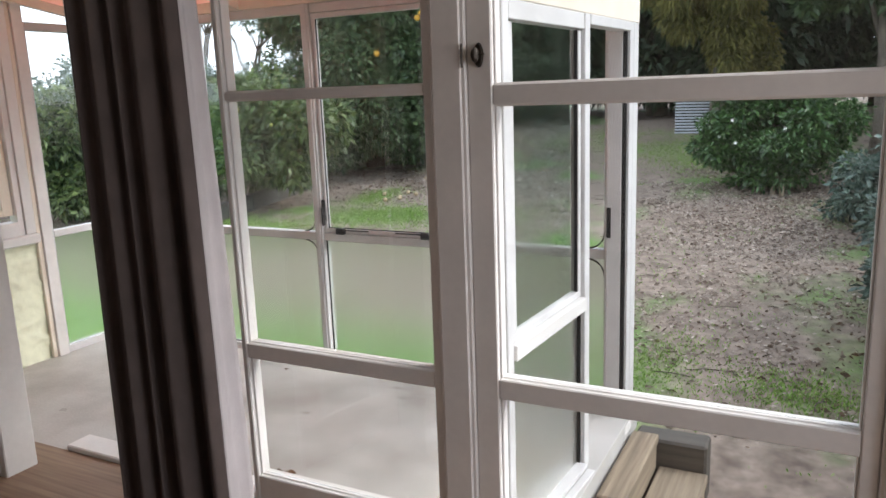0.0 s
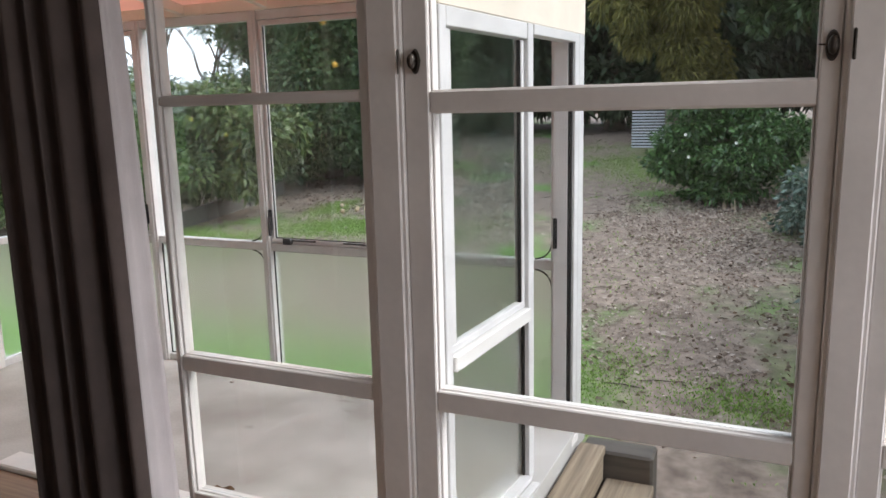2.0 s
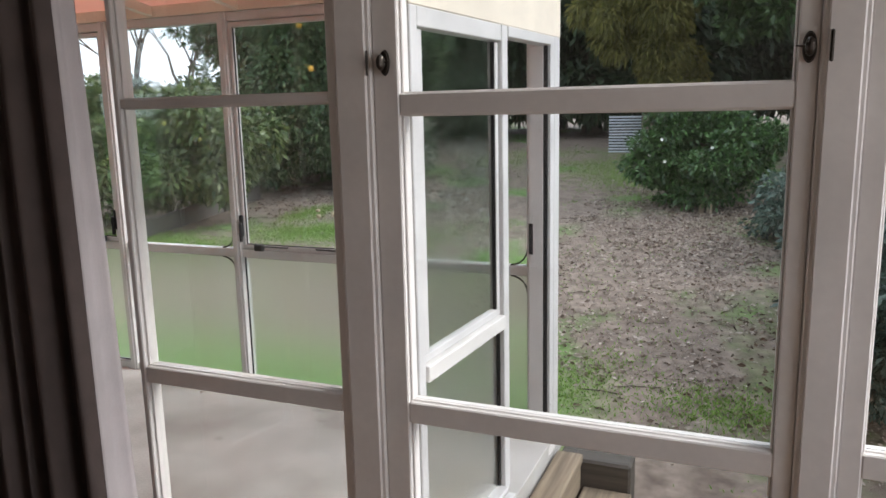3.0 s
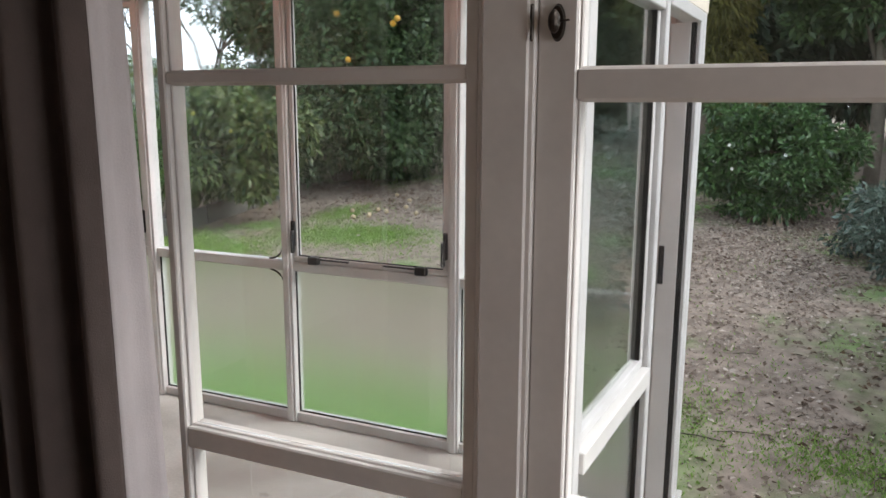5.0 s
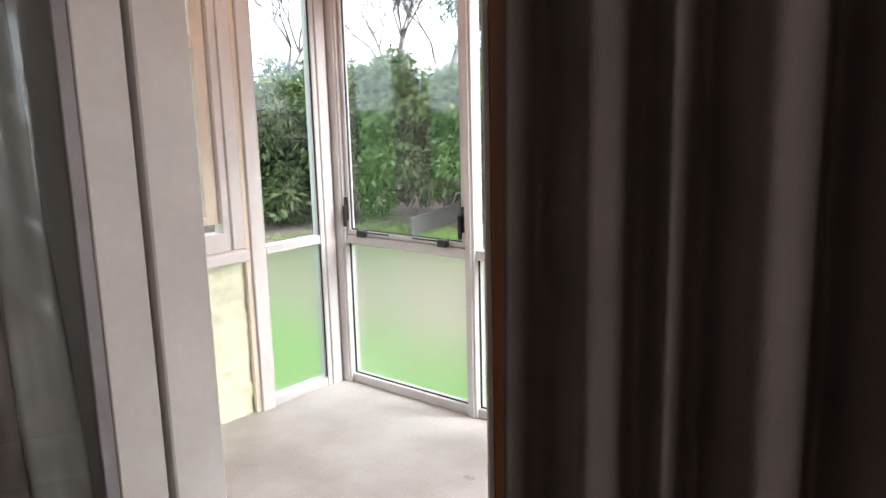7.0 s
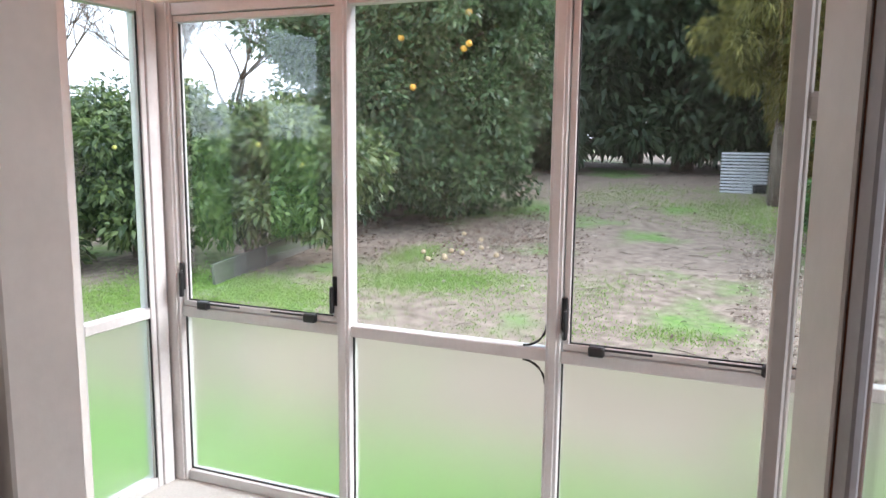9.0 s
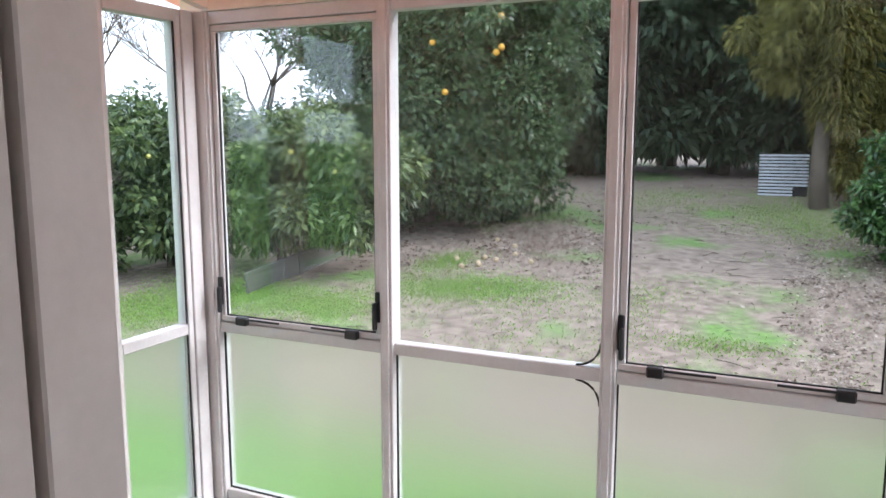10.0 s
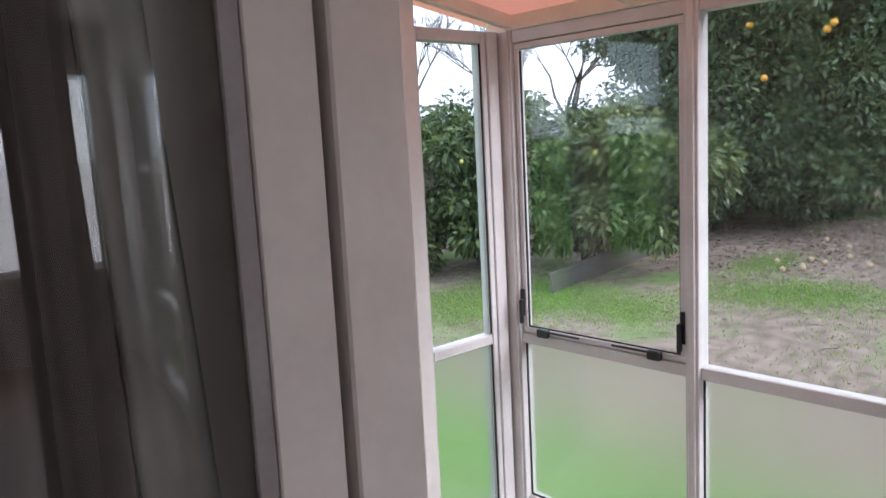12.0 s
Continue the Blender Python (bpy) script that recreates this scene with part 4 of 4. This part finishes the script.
fruit_on("fallen_orange", "pale fallen orange lying on the soil", [(x, y, ground_z(x, y) + 0.028) for x, y in spots], 0.034, mat("fallen_peel", (0.52, 0.40, 0.25), 0.6, vary=0.12, scale=20), "windfall fruit")


def blossom(x, y, z):
    """A small open flower: five cupped petals round a centre."""
    bm = bmesh.new()
    for k in range(5):
        a = k * 2 * math.pi / 5
        c, s = math.cos(a), math.sin(a)
        v = [bm.verts.new((c * q - s * w, -0.012 - 0.012 * h, s * q + c * w)) for q, w, h in ((0.003, 0, 0), (0.014, 0.010, 0.6), (0.023, 0, 1.2), (0.014, -0.010, 0.6))]
        bm.faces.new(v)
    bmesh.ops.create_icosphere(bm, subdivisions=1, radius=0.006, matrix=pose(0, -0.012, 0))
    ob = tagged(part("flower", bm, M_PETAL), "small white camellia flower among the leaves", "flower", group="camellia flowers")
    ob.location = (x, y, z)


for x, y, z in ((3.25, 6.45, 1.12), (3.3, 6.4, 0.85), (3.1, 6.5, 0.92), (3.85, 6.42, 1.02)):
    blossom(x, y, z)
for x, y, h in ((3.74, 6.5, 0.16), (3.84, 6.47, 0.13)):
    bm = tube(bmesh.new(), [(0, 0, -0.08), (0.005, 0, h * 0.5), (0.0, 0.01, h)], [0.034, 0.03, 0.029], 10)
    ob = tagged(part("stump", bm, M_CUTWOOD), "pale sawn-off stub of a stem at the bush's foot", "stump", group="cut stems")
    ob.location = (x, y, ground_z(x, y))


# ---- fallen leaves, grass and twigs ----
def scatter(n, x0, x1, y0, y1, dens, seed):
    r = np.random.RandomState(seed)
    p = np.column_stack([r.uniform(x0, x1, n), r.uniform(y0, y1, n)])
    k = np.array([r.random_sample() < dens(x, y) for x, y in p])
    p = p[k]
    return np.column_stack([p, [ground_z(x, y) for x, y in p]])


def litter_density(x, y):
    n1 = noise.noise((x * 0.8, y * 0.8, 7.0))
    base = 0.10 + 0.5 * max(0, n1)
    return base + 0.8 * math.exp(-((x - 3.9) ** 2 / 0.9 + (y - 5.6) ** 2 / 3)) + 0.85 * math.exp(-((x + 1.5) ** 2 / 2.2 + (y - 6.9) ** 2 / 2.2)) + 0.35 * (y > 12)


def grass_density(x, y):
    n1 = noise.noise((x * 0.75, y * 0.75, 2.0)) + 0.5 * noise.noise((x * 2.3, y * 2.3, 4.0))
    near = 1.0 if y < 1.5 and x < 3.2 else 0.0
    fine = noise.noise((x * 6, y * 6, 9.0))
    far = 0.5 if 8.5 < y < 12 and -0.5 < x < 2.8 else 0.0
    return max(near * 0.9, 0.55 * (fine > -0.05) if n1 > 0.36 else 0.10 if n1 > 0.2 else 0.0, far * (0.4 + fine))


P = np.vstack([scatter(14000, -2.4, 0.6, 4.8, 9, lambda x, y: 0.85 * math.exp(-((x + 0.5 - 0.22 * (7 - y)) ** 2 / 0.9 + (y - 6.8) ** 2 / 2.5)), 17), scatter(30000, -7, 6.5, 0.2, 18, litter_density, 3), scatter(95000, 2.2, 6.2, 0.6, 8.5, lambda x, y: max(0.0, 0.12 + 1.3 * noise.noise((x * 2.1, y * 2.1, 1.0))) * 0.7 + 0.7 * litter_density(x, y), 9)])
P[:, 2] += 0.012
D = np.random.normal(size=P.shape) * np.array([1, 1, 0.18])
L = 0.011 + 0.05 * np.random.random_sample(len(P)) ** 2.4
tagged(leaves("fallen_leaves", P, D, L, L * 0.55, L_FALLEN), "dry brown leaves strewn over the soil", "leaves", kind="stuff")


def shade_density(x, y):
    """Rotting leaf bed under the orange tree, the camellia and along the shrubs; its dark tone also paints their shade.
    """
    n1 = 0.6 + 0.9 * noise.noise((x * 1.7, y * 1.7, 3.0))
    bed = math.exp(-((x + 2.3) ** 2 / 2.6 + (y - 6.6) ** 2 / 1.1)) + math.exp(-((x + 0.5) ** 2 / 0.5 + (y - 7.6) ** 2 / 2.0))
    return n1 * (0.9 * bed + 0.8 * math.exp(-((x - 4.1) ** 2 / 0.8 + (y - 5.9) ** 2 / 1.2)) + 0.35 * math.exp(-((x - 4.6) ** 2 / 0.3)) * (1.0 < y < 6))


P = scatter(60000, -5.0, 6.0, 1.0, 11, shade_density, 23)
P[:, 2] += 0.008
D = np.random.normal(size=P.shape) * np.array([1, 1, 0.2])
L = 0.018 + 0.045 * np.random.random_sample(len(P)) ** 1.6
tagged(leaves("shaded_rotting_leaves", P, D, L, L * 0.6, L_ROTTEN_SHADED), "rotting leaves lying under the trees, dark also for the shade there", "leaves", kind="stuff")
P = scatter(120000, -7, 6.5, 0.1, 12, grass_density, 4)
tufts = []
rs = np.random.RandomState(21)
for x, y, rx, ry, k in ((3.28, 1.39, 0.34, 0.3, 750), (3.47, 1.78, 0.25, 0.3, 420), (4.0, 1.44, 0.4, 0.22, 620), (4.38, 1.2, 0.3, 0.2, 620), (4.2, 0.75, 0.10, 0.08, 90), (3.7, 2.4, 0.4, 0.3, 160),
                        (1.73, 3.77, 0.45, 0.2, 1300), (-1.14, 4.63, 0.9, 0.4, 6500), (-1.5, 5.7, 0.3, 0.5, 3000), (-2.3, 3.7, 0.9, 0.4, 9000), (-3.6, 3.2, 1.1, 0.6, 16000), (0.1, 4.2, 0.6, 0.8, 900),
                        (0.5, 10.6, 1.6, 1.0, 6000), (2.2, 9.6, 0.9, 1.3, 6500), (2.6, 8.4, 0.6, 0.8, 2600), (-0.6, 4.9, 0.7, 0.4, 4500), (-2.9, 4.0, 1.2, 0.4, 9000), (0.9, 5.0, 0.5, 0.6, 1200), (3.3, 1.2, 0.4, 0.35, 1500), (4.25, 1.25, 0.45, 0.25, 1500), (2.6, 3.4, 0.8, 0.9, 700), (0.9, 3.9, 0.3, 0.9, 700), (0.3, 3.2, 0.9, 0.5, 700)):
    q = rs.normal(size=(k, 2)) * (rx * 0.6, ry * 0.6) + (x, y)
    tufts.append(np.column_stack([q, [ground_z(u, v) for u, v in q]]))
P = np.vstack([P] + tufts)
D = np.random.normal(size=P.shape) * np.array([0.5, 0.5, 0.1]) + np.array([0, 0, 0.8])
L = np.random.uniform(0.014, 0.036, len(P))
tagged(leaves("grass", P, D, L, L * 0.2 + 0.003, L_GRASS), "short bright green grass in patches", "grass", kind="stuff")
bm = bmesh.new()
rng = random.Random(11)
for k in range(260):
    x, y = rng.uniform(-3, 5.5), rng.uniform(0.8, 11)
    z, a, ln = ground_z(x, y), rng.uniform(0, 6.28), rng.uniform(0.06, 0.32)
    dx, dy = math.cos(a) * ln, math.sin(a) * ln
    tube(bm, [(x, y, z + 0.008), (x + dx / 2 + dy * 0.1, y + dy / 2, z + 0.018), (x + dx, y + dy, z + 0.01)], [0.004, 0.004, 0.002], 4)
tagged(part("twig_litter", bm, M_BARK), "thin dead twigs lying on the soil", "twigs", kind="stuff")


# dry leaves blown in and damp marks on the concrete
def dry_leaf(x, y, z, turn, size):
    bm = bmesh.new()
    left, mid, right = [], [], []
    for k in range(6):
        q = k / 5
        w = 0.30 * math.sin(math.pi * (0.06 + 0.9 * q)) * (1 + 0.25 * math.sin(k * 2.7))
        mid.append(bm.verts.new((q, 0, 0.02 + 0.12 * q * q)))
        left.append(bm.verts.new((q, w, 0.12 + 0.1 * math.sin(k * 1.9))))
        right.append(bm.verts.new((q, -w, 0.10 + 0.1 * math.cos(k * 1.6))))
    for k in range(5):
        bm.faces.new((mid[k], mid[k + 1], left[k + 1], left[k]))
        bm.faces.new((right[k], right[k + 1], mid[k + 1], mid[k]))
    bmesh.ops.scale(bm, vec=(size, size, size), verts=bm.verts[:])
    ob = tagged(part("dry_leaf", bm, M_DRYLEAF), "curled dead brown leaf blown onto the floor", "leaf", group="blown-in leaves")
    ob.location, ob.rotation_euler = (x, y, z), (0, 0, turn)


for x, y, z, a, s in ((2.30, -1.26, 0.001, 0.4, 0.10), (2.40, -1.29, 0.001, 2.2, 0.07), (1.88, -1.60, 0.005, 1.2, 0.07), (1.52, -0.2, 0.001, 0.3, 0.03), (2.84, -0.12, 0.001, 2.0, 0.03)):
    dry_leaf(x, y, z, a, s)


def damp_mark(x, y, rx, ry, seed):
    rng = random.Random(seed)
    bm = bmesh.new()
    bm.faces.new([bm.verts.new((x + math.cos(a) * rx * k, y + math.sin(a) * ry * k, 0.0015)) for a, k in [(i * math.pi / 12, rng.uniform(0.6, 1.1)) for i in range(24)]])
    tagged(part("stain", bm, M_STAIN), "dark dried stain on the concrete", "stain", group="floor stains")


M_STAIN = mat("stained_concrete", (0.33, 0.31, 0.28), 0.75, vary=0.2, scale=30, stain=(0.45, 0.42, 0.39))
for k, (x, y, rx, ry) in enumerate(((2.48, -0.26, 0.05, 0.022), (2.03, -0.67, 0.028, 0.02), (2.32, -0.2, 0.06, 0.018), (2.40, -0.31, 0.045, 0.02), (0.78, -1.14, 0.03, 0.02), (1.2, -0.5, 0.03, 0.02))):
    damp_mark(x, y, rx, ry, k)
